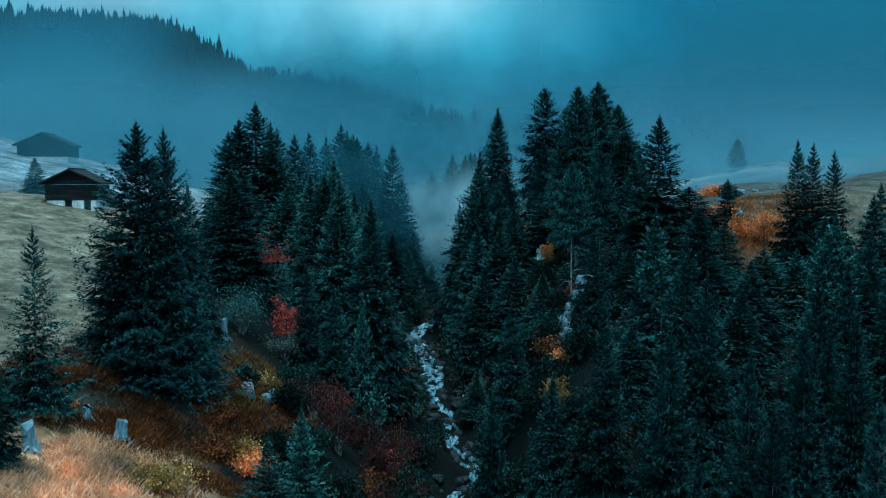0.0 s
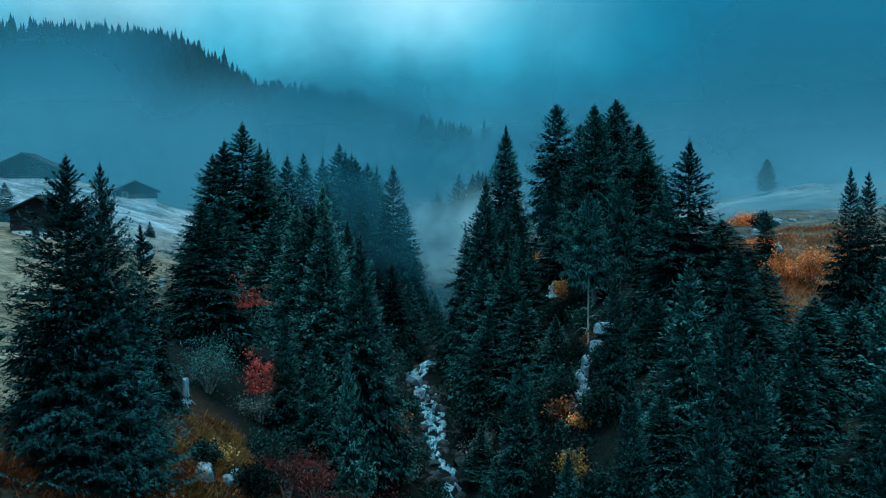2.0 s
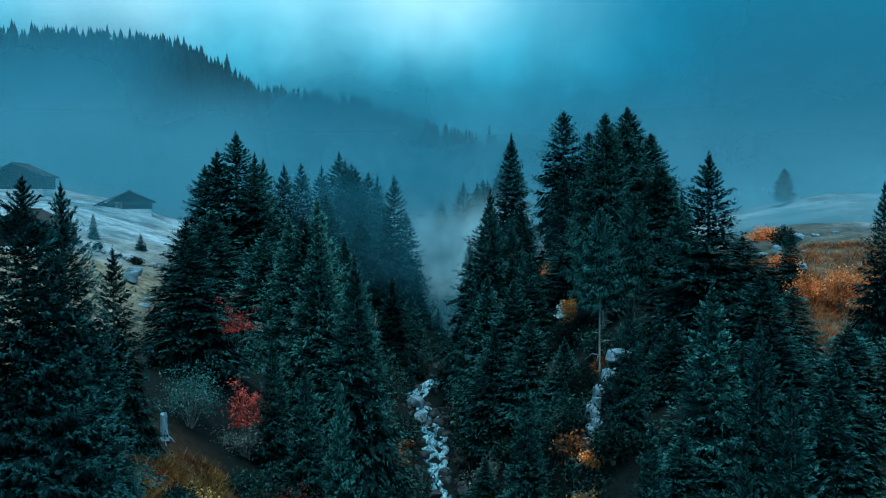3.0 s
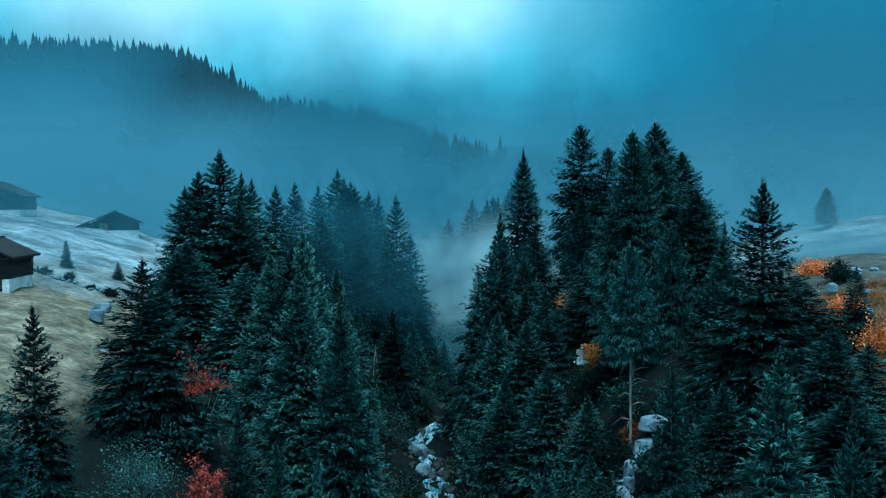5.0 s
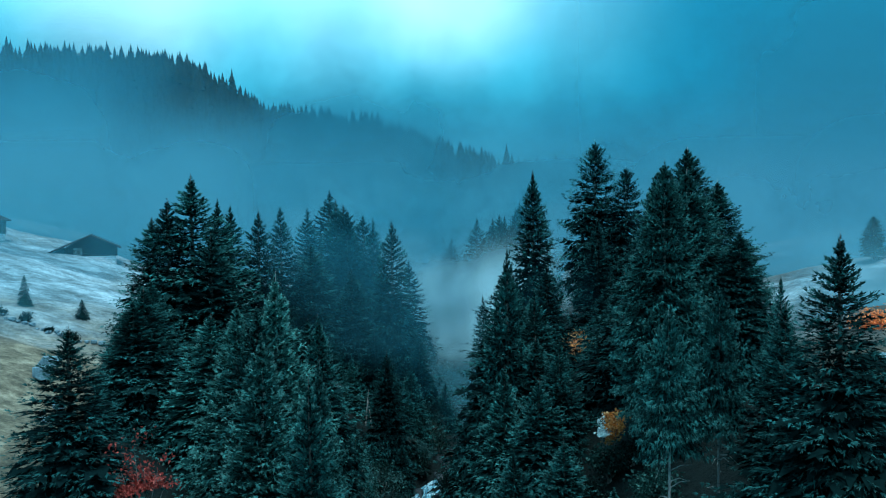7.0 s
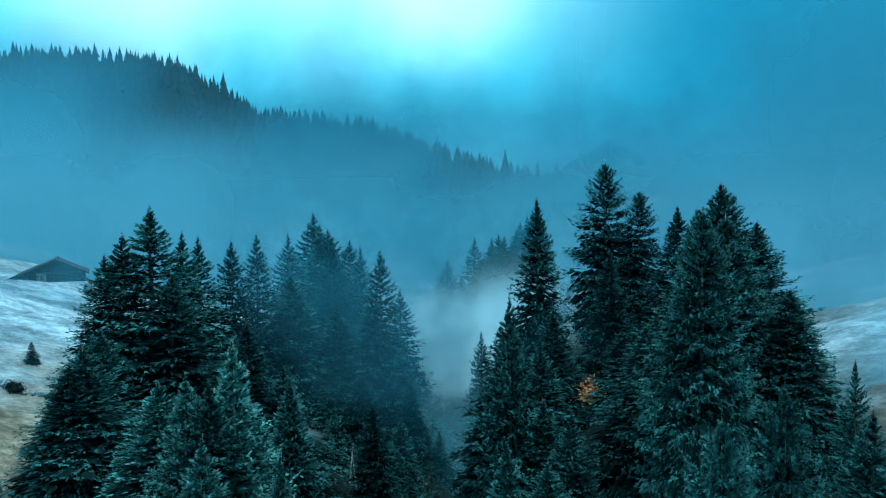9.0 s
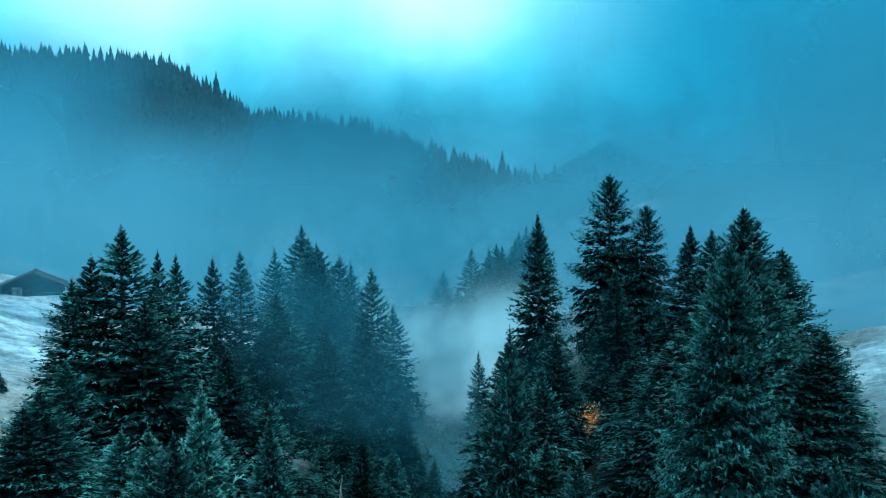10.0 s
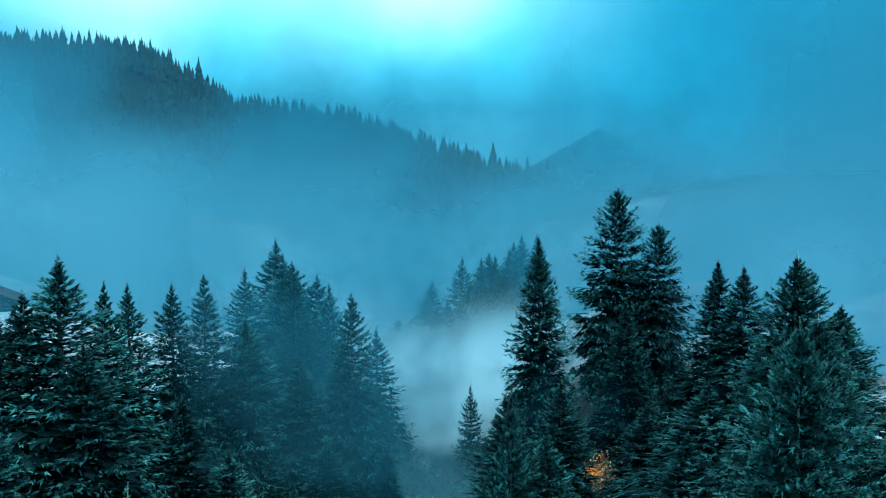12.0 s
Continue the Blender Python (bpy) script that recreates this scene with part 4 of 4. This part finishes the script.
# ---- shrubs ----
def shrub(name, x, y, height, radius, leaves, label, category="shrub", density=1.0, lift=0.0, leaf=0.10, z=None, seed=1):
    """A many-stemmed bush: forking twigs with small leaves in loose clumps."""
    rng = np.random.default_rng(int(abs(x) * 131 + abs(y) * 17 + seed))
    root = thing(name, pose(x, y, (ground_at(x, y) if z is None else z) - 0.05), label, category)
    sv, sf, lv = [], [], []
    for k in range(int(9 + radius * 3)):
        a, lean = rng.uniform(0, 6.28), rng.uniform(0.1, 1.0)
        hk = height * rng.uniform(0.65, 1.0) * (1 - 0.35 * lean)
        end = np.array([math.cos(a) * lean * radius, math.sin(a) * lean * radius, hk])
        mid = end * np.array([0.35, 0.35, 0.55])
        tv, tf = tube([(0.1 * math.cos(a), 0.1 * math.sin(a), -0.2), mid, end], (0.05, 0.03, 0.01), 4)
        sf += [tuple(i + len(sv) for i in f) for f in tf]
        sv += tv
        for c in range(5):
            centre = mid + (end - mid) * (0.2 + 0.25 * c) + rng.normal(0, 0.16 * radius, 3)
            n = int(26 * density)
            lv.append(centre + rng.normal(0, 1, (n, 3)) * np.array([0.22, 0.22, 0.17]) * radius * rng.uniform(0.6, 1.2))
    mesh_object("stem", sv, sf, TWIG, root)
    p = np.concatenate(lv)
    p[:, 2] = np.maximum(p[:, 2], lift * height)
    n = len(p)
    d = rng.normal(0, 1, (n, 3))
    d[:, 2] -= 0.3
    d /= np.linalg.norm(d, axis=1)[:, None]
    q = np.cross(d, rng.normal(0, 1, (n, 3)))
    q /= np.linalg.norm(q, axis=1)[:, None]
    s = leaf * rng.uniform(0.6, 1.4, n)[:, None]
    v = np.stack([p, p + d * s * 0.6 + q * s * 0.4, p + d * s * 1.4, p + d * s * 0.6 - q * s * 0.4], 1).reshape(-1, 3)
    mesh_object("foliage", v, np.arange(4 * n).reshape(-1, 4), leaves, root)


shrub("rowan_bush", -14.2, 78.0, 6.6, 1.5, LEAF_RED, "red-leaved rowan among dark spruces", density=0.9, lift=0.6, leaf=0.13)
shrub("rowan_bush", -12.1, 71.5, 5.6, 0.95, LEAF_RED, "slim bright red rowan leaning on a spruce", density=1.1, lift=0.4, leaf=0.13)
shrub("rowan_bush", -3.2, 67.5, 5.2, 1.9, LEAF_DARK_RED, "dark red rowan beside the stream", density=1.6, lift=0.35)
shrub("rowan_bush", -5.2, 64.5, 3.6, 1.7, LEAF_DARK_RED, "dark red rowan beside the stream", density=1.6)
shrub("rowan_bush", -4.3, 63.2, 2.2, 1.2, LEAF_RED, "red bush beside the stream", density=1.0)
shrub("rowan_bush", -7.6, 66, 3.6, 1.8, LEAF_DARK_RED, "dark wine-red bush in the gully", density=1.3)
shrub("larch_sapling", 10.2, 92.6, 4.2, 0.72, LEAF_YELLOW, "golden-leaved sapling in the dark wood", "sapling", density=0.8, leaf=0.13, lift=0.25, seed=5)
shrub("birch_sapling", 9.6, 92.4, 4.0, 0.38, LEAF_FROST, "sapling with silvery white leaves in the dark wood", "sapling", density=0.45, leaf=0.13, lift=0.68, seed=6)
shrub("autumn_bush", 11.6, 124.5, 3.2, 1.8, LEAF_YELLOW, "straw-yellow bush under a spruce", density=1.3)
shrub("autumn_bush", -5.0, 52, 1.8, 0.9, LEAF_YELLOW, "yellow-green bush beside the stream", density=1.2)
shrub("autumn_bush", 26.0, 75.5, 2.4, 1.5, LEAF_ORANGE, "rust-orange bush on the shoulder", density=1.6)
shrub("autumn_bush", 24.6, 77.5, 1.6, 1.4, LEAF_ORANGE, "rust-orange bush on the shoulder", density=1.4)
shrub("autumn_bush", 28.0, 78.0, 1.5, 1.6, LEAF_ORANGE, "rust-orange bush on the shoulder", density=1.4)
shrub("autumn_bush", 8.0, 64.2, 2.2, 1.0, LEAF_OLIVE, "olive-yellow bush below pale rocks", density=1.3)
shrub("autumn_bush", 8.7, 67.0, 1.2, 0.9, LEAF_YELLOW, "yellow bush below pale rocks", density=1.0)
shrub("autumn_bush", -12.9, 44.5, 0.55, 1.3, LEAF_OLIVE, "olive-green low bush in the clearing", density=1.0)
for bx, by, bh, br in ((-4.4, 61, 3.0, 1.7), (-6.8, 60, 2.6, 1.6), (-8.8, 62.5, 2.8, 1.5), (-3.6, 57, 2.4, 1.5), (-2.6, 63.5, 2.2, 1.4)):
    shrub("rowan_bush", bx, by, bh, br, LEAF_DARK_RED, "dark wine-red bush in the gully", density=1.5)
for bx, by, bh, br in ((9.4, 74.6, 1.6, 1.3), (9.0, 78.6, 1.8, 1.5), (10.6, 80.2, 1.6, 1.5), (12.8, 75.4, 1.2, 1.1), (12.6, 79.6, 1.6, 1.4), (8.0, 70.8, 1.8, 1.4), (10.8, 71.4, 1.4, 1.2), (11.4, 84, 2.0, 1.6)):
    shrub("scrub_bush", bx, by, bh, br, SCRUB_LEAF, "dark green scrub round a rocky knoll", density=1.5, leaf=0.14)
for bx, by, bh, br in ((13.6, 71.0, 2.0, 1.4), (14.6, 73.0, 2.2, 1.5), (12.8, 69.2, 1.8, 1.3), (12.2, 72.0, 1.4, 1.0), (15.4, 70.0, 2.0, 1.4), (9.9, 91.2, 2.0, 1.3), (8.6, 90.4, 2.0, 1.4), (11.2, 90.8, 1.8, 1.2), (6.6, 66.5, 1.8, 1.4), (5.6, 63.0, 2.0, 1.5), (6.4, 59.6, 2.0, 1.5), (8.6, 62.2, 1.8, 1.3), (4.8, 58.0, 1.8, 1.4), (9.8, 66.0, 1.8, 1.3), (7.4, 56.0, 2.0, 1.4), (5.0, 54.0, 1.8, 1.4)):
    shrub("scrub_bush", bx, by, bh, br, SCRUB_LEAF, "dark green scrub on the far bank", density=1.2, leaf=0.15)
for bx, by, bh, br in ((-6.0, 54, 2.2, 1.5), (-8.2, 56, 2.0, 1.5), (-9.8, 59.5, 2.0, 1.4), (-5.2, 49, 1.8, 1.3), (-9.4, 52.5, 1.8, 1.4), (-10.6, 66, 2.2, 1.5)):
    shrub("scrub_bush", bx, by, bh, br, SCRUB_LEAF, "dark green scrub on the gully side", density=1.5, leaf=0.14)
shrub("autumn_bush", -10.6, 49.5, 0.75, 1.3, LEAF_ORANGE, "rust-orange low bush in the clearing", density=1.2)
shrub("juniper_bush", -12.6, 58.8, 1.5, 1.0, SCRUB_LEAF, "round dark juniper above a pale block", density=1.8)
shrub("autumn_bush", -12.4, 49.3, 0.5, 1.3, HEATH, "rust-brown low bush in the clearing", density=1.6)
shrub("autumn_bush", -11.0, 51.0, 0.7, 1.2, LEAF_OLIVE, "olive low bush in the clearing", density=1.0)
shrub("autumn_bush", -12.9, 53.4, 0.5, 1.2, HEATH, "rust-brown low bush in the clearing", density=1.6)
shrub("autumn_bush", -12.2, 60.8, 0.7, 1.1, LEAF_OLIVE, "olive-brown low bush beside pale rocks", density=0.8)
shrub("autumn_bush", -18.9, 45.2, 0.45, 1.0, LEAF_ORANGE, "rust-orange low bush in the clearing", density=1.0)
shrub("scrub_bush", -14.0, 43.4, 0.6, 1.2, LEAF_OLIVE, "olive-green low bush in the clearing", density=1.2)
shrub("autumn_bush", -13.0, 55.5, 1.1, 1.2, HEATH, "rust-brown low bush in the clearing", density=1.4)
shrub("willow_bush", -15.2, 70.0, 3.4, 2.1, LEAF_TEAL, "grey-green willow bush on the slope", density=1.5)
shrub("willow_bush", -12.4, 71.5, 2.2, 1.5, LEAF_GREY, "grey-green willow bush on the slope", density=1.5)
shrub("larch_sapling", 16.4, 41.5, 3.6, 0.5, LEAF_YELLOW, "small golden larch among young spruces", "sapling", density=0.8, leaf=0.12)
for k in range(9):
    shrub("dwarf_willow", -5 + 1.3 * (k % 3) - 3 * (k > 5), 120 + 5.2 * k, 1.8, 1.4, LEAF_GREY, "grey-green willow bush in the misty gully", density=1.0)
for bx, by, br in ((-41.8, 117.6, 0.6), (-39.2, 117.8, 0.7), (-36.6, 116.5, 0.4), (-34.2, 115.5, 0.8), (-45.0, 118.5, 0.7)):
    shrub("juniper_bush", bx, by, br, br, SCRUB_LEAF, "small dark juniper along a pasture wall", density=1.2)
spruce("dense2", -41.2, 121.5, ground_at(-41.2, 121.5) + 2.9, 0.85)
spruce("dense1", -35.9, 122, ground_at(-35.9, 122) + 1.9, 0.9)
shrub("juniper_bush", 27.9, 91.4, 1.5, 1.1, SCRUB_LEAF, "dark juniper beside a large pale boulder", density=2.0)
shrub("autumn_bush", 25.0, 83.0, 0.9, 1.1, LEAF_ORANGE, "rust-orange bush among pale rocks", density=1.6)
shrub("autumn_bush", 27.6, 95.4, 0.7, 1.4, LEAF_ORANGE, "rust-orange bush among pale rocks", density=1.4)
spruce("fill2", -50.0, 115, 23.3, 2.3)
wall_rng = random.Random(31)
for k in range(34):
    wx = -47 + 0.62 * k
    boulder(wx, 118.4 - 0.12 * k + wall_rng.uniform(-0.3, 0.3), wall_rng.uniform(0.15, 0.34), stretch=(1.3, 1, 0.8), sink=0.2, label="small dark stone of a tumbled pasture wall", group="pasture wall stones")


def undergrowth():
    rng = random.Random(21)
    for k in range(140):
        y = rng.uniform(58, 150) if k < 80 else rng.uniform(58, 100)
        side = rng.choice((-1, 1))
        x = float(np.interp(y, STREAM_Y, STREAM_X)) + side * rng.uniform(1.9, 9.0)
        kind = rng.random()
        leaves = LEAF_GREY if kind < 0.12 else (SCRUB_LEAF if kind < 0.9 else HEATH)
        text = "grey-green scrub on the gully side" if kind < 0.12 else ("dark green scrub on the gully side" if kind < 0.9 else "brown scrub on the gully side")
        shrub("scrub_bush", x, y, rng.uniform(1.0, 2.4), rng.uniform(0.9, 1.9), leaves, text, density=0.45, leaf=0.17, seed=k)


undergrowth()
head_rng = random.Random(77)
for k in range(34):
    hy = head_rng.uniform(110, 142)
    hx = float(np.interp(hy, STREAM_Y, STREAM_X)) + head_rng.choice((-1, 1)) * head_rng.uniform(2.4, 6.0)
    dark = k % 3 == 0
    shrub("willow_bush", hx, hy, head_rng.uniform(1.2, 2.6), head_rng.uniform(1.0, 1.7), SCRUB_LEAF if dark else LEAF_TEAL, "dark green willow scrub in the gully's head" if dark else "pale teal willow scrub in the gully's head", density=0.7, leaf=0.14, seed=k)
for k in range(22):
    ux, uy = (-9.5 + 3.1 * math.sin(k * 2.4) - 0.02 * k, 84 + 3.1 * k) if k % 2 else (5.5 + 2.6 * math.sin(k * 1.9), 70 + 2.6 * k)
    spruce(("young1", "young2", "fill1")[k % 3], ux, uy, ground_at(ux, uy) + 3.4 + 2.2 * abs(math.sin(k * 3.7)), 1.8)


# ---- grass ----
def grass(name, label, spots, count, height, mat, seed):
    rng = np.random.default_rng(seed)
    px, py = [], []
    for cx, cy, rx, ry, share in spots:
        k = int(count * share)
        r, a = np.sqrt(rng.random(k)), rng.uniform(0, 6.28, k)
        px.append(cx + rx * r * np.cos(a))
        py.append(cy + ry * r * np.sin(a))
    x, y = np.concatenate(px), np.concatenate(py)
    patch = np.sin(x * 0.9 + 1.7 * np.sin(y * 0.6)) * np.sin(y * 0.8 + seed) + 0.3 * rng.normal(size=len(x))
    x, y = x[patch > -0.35], y[patch > -0.35]
    n = len(x)
    z = land(x, y) - 0.03
    h = height * rng.uniform(0.5, 1.3, n)
    a, lean = rng.uniform(0, 6.28, n), rng.uniform(0.3, 1.6, n)
    d = np.stack([np.cos(a) * lean, np.sin(a) * lean - 0.35, np.ones(n)], 1) * h[:, None]
    b = rng.uniform(0, 6.28, n)
    w = np.stack([np.cos(b), np.sin(b), np.zeros(n)], 1) * 0.026
    p = np.stack([x, y, z], 1)
    v = np.stack([p - w, p + w, p + d * 0.6 + w * 0.8, p + d], 1).reshape(-1, 3)
    ob = mesh_object(name, v, np.arange(4 * n).reshape(-1, 4), mat)
    tagged(ob, label, "grass", kind="stuff")


grass("dry_grass", "pale straw-coloured dry grass in the clearing", ((-14.8, 40, 4.6, 5.5, 0.6), (-12.6, 38, 4, 4, 0.15)), 46000, 0.42, STRAW, 2)
grass("heather", "rust-brown heather and bilberry on the slope", ((-13, 49, 7, 7, 0.42), (-10.2, 45.5, 2.4, 4.5, 0.1), (-20.5, 50, 3, 4, 0.12), (-12.2, 59, 4, 8, 0.22), (-18, 48, 4, 4, 0.18)), 60000, 0.32, HEATH, 4)
grass("brown_grass", "olive-brown dry grass beside pale rocks", ((-13.2, 60.5, 2.4, 6.5, 1.0),), 16000, 0.4, LEAF_OLIVE, 9)
grass("rust_grass", "rust-red heath grass on the shoulder", ((26.5, 79, 6, 9, 1.0),), 15000, 0.4, LEAF_ORANGE, 6)


# ---- hay huts ----
def box(bm, x0, x1, y0, y1, z0, z1):
    vs = [bm.verts.new((x, y, z)) for x in (x0, x1) for y in (y0, y1) for z in (z0, z1)]
    for f in ((0, 1, 3, 2), (4, 6, 7, 5), (0, 4, 5, 1), (2, 3, 7, 6), (0, 2, 6, 4), (1, 5, 7, 3)):
        bm.faces.new([vs[i] for i in f])


def hut(x, y, base, turn, w, d, wall, rise, label, foundation=0.9, openings=True, door=None, long_slope=0.0):
    """A timber hay hut: whitewashed stone footing, log walls plank by plank, gabled shingle roof with deep eaves."""
    root = thing("hay_hut", pose(x, y, base, 0, 0, turn), label, "hut", "hay huts on the meadow")
    hw, hd = w / 2, d / 2
    bm = bmesh.new()
    if openings:
        for x0, x1 in ((-hw, -hw * 0.28), (hw * 0.02, hw * 0.5), (hw * 0.78, hw)):
            box(bm, x0, x1, -hd, -hd + 0.4, -1.5, foundation)
        box(bm, -hw, -hw + 0.4, -hd + 0.4, hd, -1.5, foundation)
        box(bm, hw - 0.4, hw, -hd + 0.4, hd, -1.5, foundation)
        box(bm, -hw + 0.4, hw - 0.4, hd - 0.4, hd, -1.5, foundation)
        box(bm, -hw + 0.4, hw - 0.4, -hd + 1.4, -hd + 1.5, -1.5, foundation)
    else:
        box(bm, -hw, hw, -hd, hd, -1.5, foundation)
    part("footing", bm, LIME, root, "whitewashed stone footing")
    if door is not None:
        bm = bmesh.new()
        box(bm, door, door + 1.1, -hd - 0.10, -hd - 0.055, foundation * 0.4, wall - 0.1)
        part("door", bm, TWIG, root, "weathered pale plank door")
    rows = 7
    ph = (wall - foundation) / rows
    for r in range(rows):
        z0 = foundation + r * ph
        bm = bmesh.new()
        o = 0.03 * (r % 2)
        box(bm, -hw - 0.15 - o, hw + 0.15 + o, -hd - 0.02 - o, -hd + 0.16, z0 + 0.01, z0 + ph - 0.015)
        box(bm, -hw - 0.15 - o, hw + 0.15 + o, hd - 0.16, hd + 0.02 + o, z0 + 0.01, z0 + ph - 0.015)
        box(bm, -hw - 0.02 - o, -hw + 0.16, -hd + 0.165, hd - 0.165, z0 + 0.01, z0 + ph - 0.015)
        box(bm, hw - 0.16, hw + 0.02 + o, -hd + 0.165, hd - 0.165, z0 + 0.01, z0 + ph - 0.015)
        part("plank", bm, PLANK, root)
    for face in (-hd + 0.05, hd - 0.17):
        bm = bmesh.new()
        vs = [bm.verts.new(p) for p in ((-hw, face, wall), (hw, face, wall), (0, face, wall + rise), (-hw, face + 0.12, wall), (hw, face + 0.12, wall), (0, face + 0.12, wall + rise))]
        for f in ((0, 1, 2), (5, 4, 3), (0, 3, 4, 1), (1, 4, 5, 2), (2, 5, 3, 0)):
            bm.faces.new([vs[i] for i in f])
        part("gable", bm, PLANK, root)
    eave = 0.65
    for s in (-1, 1):
        bm = bmesh.new()
        over = eave + (long_slope if s < 0 else 0.0)
        ex, ez = s * (hw + over), wall - over * rise / hw * (0.8 if s < 0 and long_slope else 1.0)
        lo = [(0, wall + rise + 0.03), (ex, ez + 0.03), (ex, ez + 0.21), (0, wall + rise + 0.21)]
        a = [bm.verts.new((p, -hd - 0.9, q)) for p, q in lo]
        b = [bm.verts.new((p, hd + 0.6, q)) for p, q in lo]
        bm.faces.new(a)
        bm.faces.new(b[::-1])
        for k in range(4):
            bm.faces.new((a[k], b[k], b[(k + 1) % 4], a[(k + 1) % 4]))
        bmesh.ops.recalc_face_normals(bm, faces=bm.faces)
        part("roof_slope", bm, ROOFING, root)
    bm = bmesh.new()
    box(bm, -0.12, 0.12, -hd - 0.92, hd + 0.62, wall + rise + 0.19, wall + rise + 0.28)
    part("ridge_board", bm, ROOFING, root)


hut(-41.3, 106, 18.0, 8, 5.2, 6.0, 2.2, 1.25, "dark timber hay hut with whitewashed stone footing", foundation=0.15)
hut(-63.8, 152, 24.2, 8, 7.5, 6.5, 2.0, 1.65, "dark timber hay hut half hidden in mist", foundation=0.05, openings=False)
hut(-50.2, 158.6, 20.8, 22, 6.2, 6.2, 1.6, 1.4, "small timber barn on the frosted pasture", foundation=0.4, openings=False, door=-2.2, long_slope=1.5)


# ---- fallen wood ----
def dead_log(points, r, label="bare grey fallen branch in the gully"):
    tv, tf = tube(points, [r * (1 - 0.8 * i / (len(points) - 1)) for i in range(len(points))], 6)
    tagged(mesh_object("dead_branch", tv, tf, TWIG), label, "branch", "dead wood")


for k, (dx, tilt) in enumerate(((-0.6, -0.2), (0.2, 0.35), (0.9, 0.1), (1.4, -0.3), (-1.4, 0.15))):
    gx, gy = -7.5 + dx, 121 + 0.3 * k
    g = ground_at(gx, gy)
    dead_log([(gx, gy, g - 0.2), (gx + tilt, gy, g + 1.6), (gx + 2.2 * tilt, gy + 0.2, g + 3.4)], 0.09)


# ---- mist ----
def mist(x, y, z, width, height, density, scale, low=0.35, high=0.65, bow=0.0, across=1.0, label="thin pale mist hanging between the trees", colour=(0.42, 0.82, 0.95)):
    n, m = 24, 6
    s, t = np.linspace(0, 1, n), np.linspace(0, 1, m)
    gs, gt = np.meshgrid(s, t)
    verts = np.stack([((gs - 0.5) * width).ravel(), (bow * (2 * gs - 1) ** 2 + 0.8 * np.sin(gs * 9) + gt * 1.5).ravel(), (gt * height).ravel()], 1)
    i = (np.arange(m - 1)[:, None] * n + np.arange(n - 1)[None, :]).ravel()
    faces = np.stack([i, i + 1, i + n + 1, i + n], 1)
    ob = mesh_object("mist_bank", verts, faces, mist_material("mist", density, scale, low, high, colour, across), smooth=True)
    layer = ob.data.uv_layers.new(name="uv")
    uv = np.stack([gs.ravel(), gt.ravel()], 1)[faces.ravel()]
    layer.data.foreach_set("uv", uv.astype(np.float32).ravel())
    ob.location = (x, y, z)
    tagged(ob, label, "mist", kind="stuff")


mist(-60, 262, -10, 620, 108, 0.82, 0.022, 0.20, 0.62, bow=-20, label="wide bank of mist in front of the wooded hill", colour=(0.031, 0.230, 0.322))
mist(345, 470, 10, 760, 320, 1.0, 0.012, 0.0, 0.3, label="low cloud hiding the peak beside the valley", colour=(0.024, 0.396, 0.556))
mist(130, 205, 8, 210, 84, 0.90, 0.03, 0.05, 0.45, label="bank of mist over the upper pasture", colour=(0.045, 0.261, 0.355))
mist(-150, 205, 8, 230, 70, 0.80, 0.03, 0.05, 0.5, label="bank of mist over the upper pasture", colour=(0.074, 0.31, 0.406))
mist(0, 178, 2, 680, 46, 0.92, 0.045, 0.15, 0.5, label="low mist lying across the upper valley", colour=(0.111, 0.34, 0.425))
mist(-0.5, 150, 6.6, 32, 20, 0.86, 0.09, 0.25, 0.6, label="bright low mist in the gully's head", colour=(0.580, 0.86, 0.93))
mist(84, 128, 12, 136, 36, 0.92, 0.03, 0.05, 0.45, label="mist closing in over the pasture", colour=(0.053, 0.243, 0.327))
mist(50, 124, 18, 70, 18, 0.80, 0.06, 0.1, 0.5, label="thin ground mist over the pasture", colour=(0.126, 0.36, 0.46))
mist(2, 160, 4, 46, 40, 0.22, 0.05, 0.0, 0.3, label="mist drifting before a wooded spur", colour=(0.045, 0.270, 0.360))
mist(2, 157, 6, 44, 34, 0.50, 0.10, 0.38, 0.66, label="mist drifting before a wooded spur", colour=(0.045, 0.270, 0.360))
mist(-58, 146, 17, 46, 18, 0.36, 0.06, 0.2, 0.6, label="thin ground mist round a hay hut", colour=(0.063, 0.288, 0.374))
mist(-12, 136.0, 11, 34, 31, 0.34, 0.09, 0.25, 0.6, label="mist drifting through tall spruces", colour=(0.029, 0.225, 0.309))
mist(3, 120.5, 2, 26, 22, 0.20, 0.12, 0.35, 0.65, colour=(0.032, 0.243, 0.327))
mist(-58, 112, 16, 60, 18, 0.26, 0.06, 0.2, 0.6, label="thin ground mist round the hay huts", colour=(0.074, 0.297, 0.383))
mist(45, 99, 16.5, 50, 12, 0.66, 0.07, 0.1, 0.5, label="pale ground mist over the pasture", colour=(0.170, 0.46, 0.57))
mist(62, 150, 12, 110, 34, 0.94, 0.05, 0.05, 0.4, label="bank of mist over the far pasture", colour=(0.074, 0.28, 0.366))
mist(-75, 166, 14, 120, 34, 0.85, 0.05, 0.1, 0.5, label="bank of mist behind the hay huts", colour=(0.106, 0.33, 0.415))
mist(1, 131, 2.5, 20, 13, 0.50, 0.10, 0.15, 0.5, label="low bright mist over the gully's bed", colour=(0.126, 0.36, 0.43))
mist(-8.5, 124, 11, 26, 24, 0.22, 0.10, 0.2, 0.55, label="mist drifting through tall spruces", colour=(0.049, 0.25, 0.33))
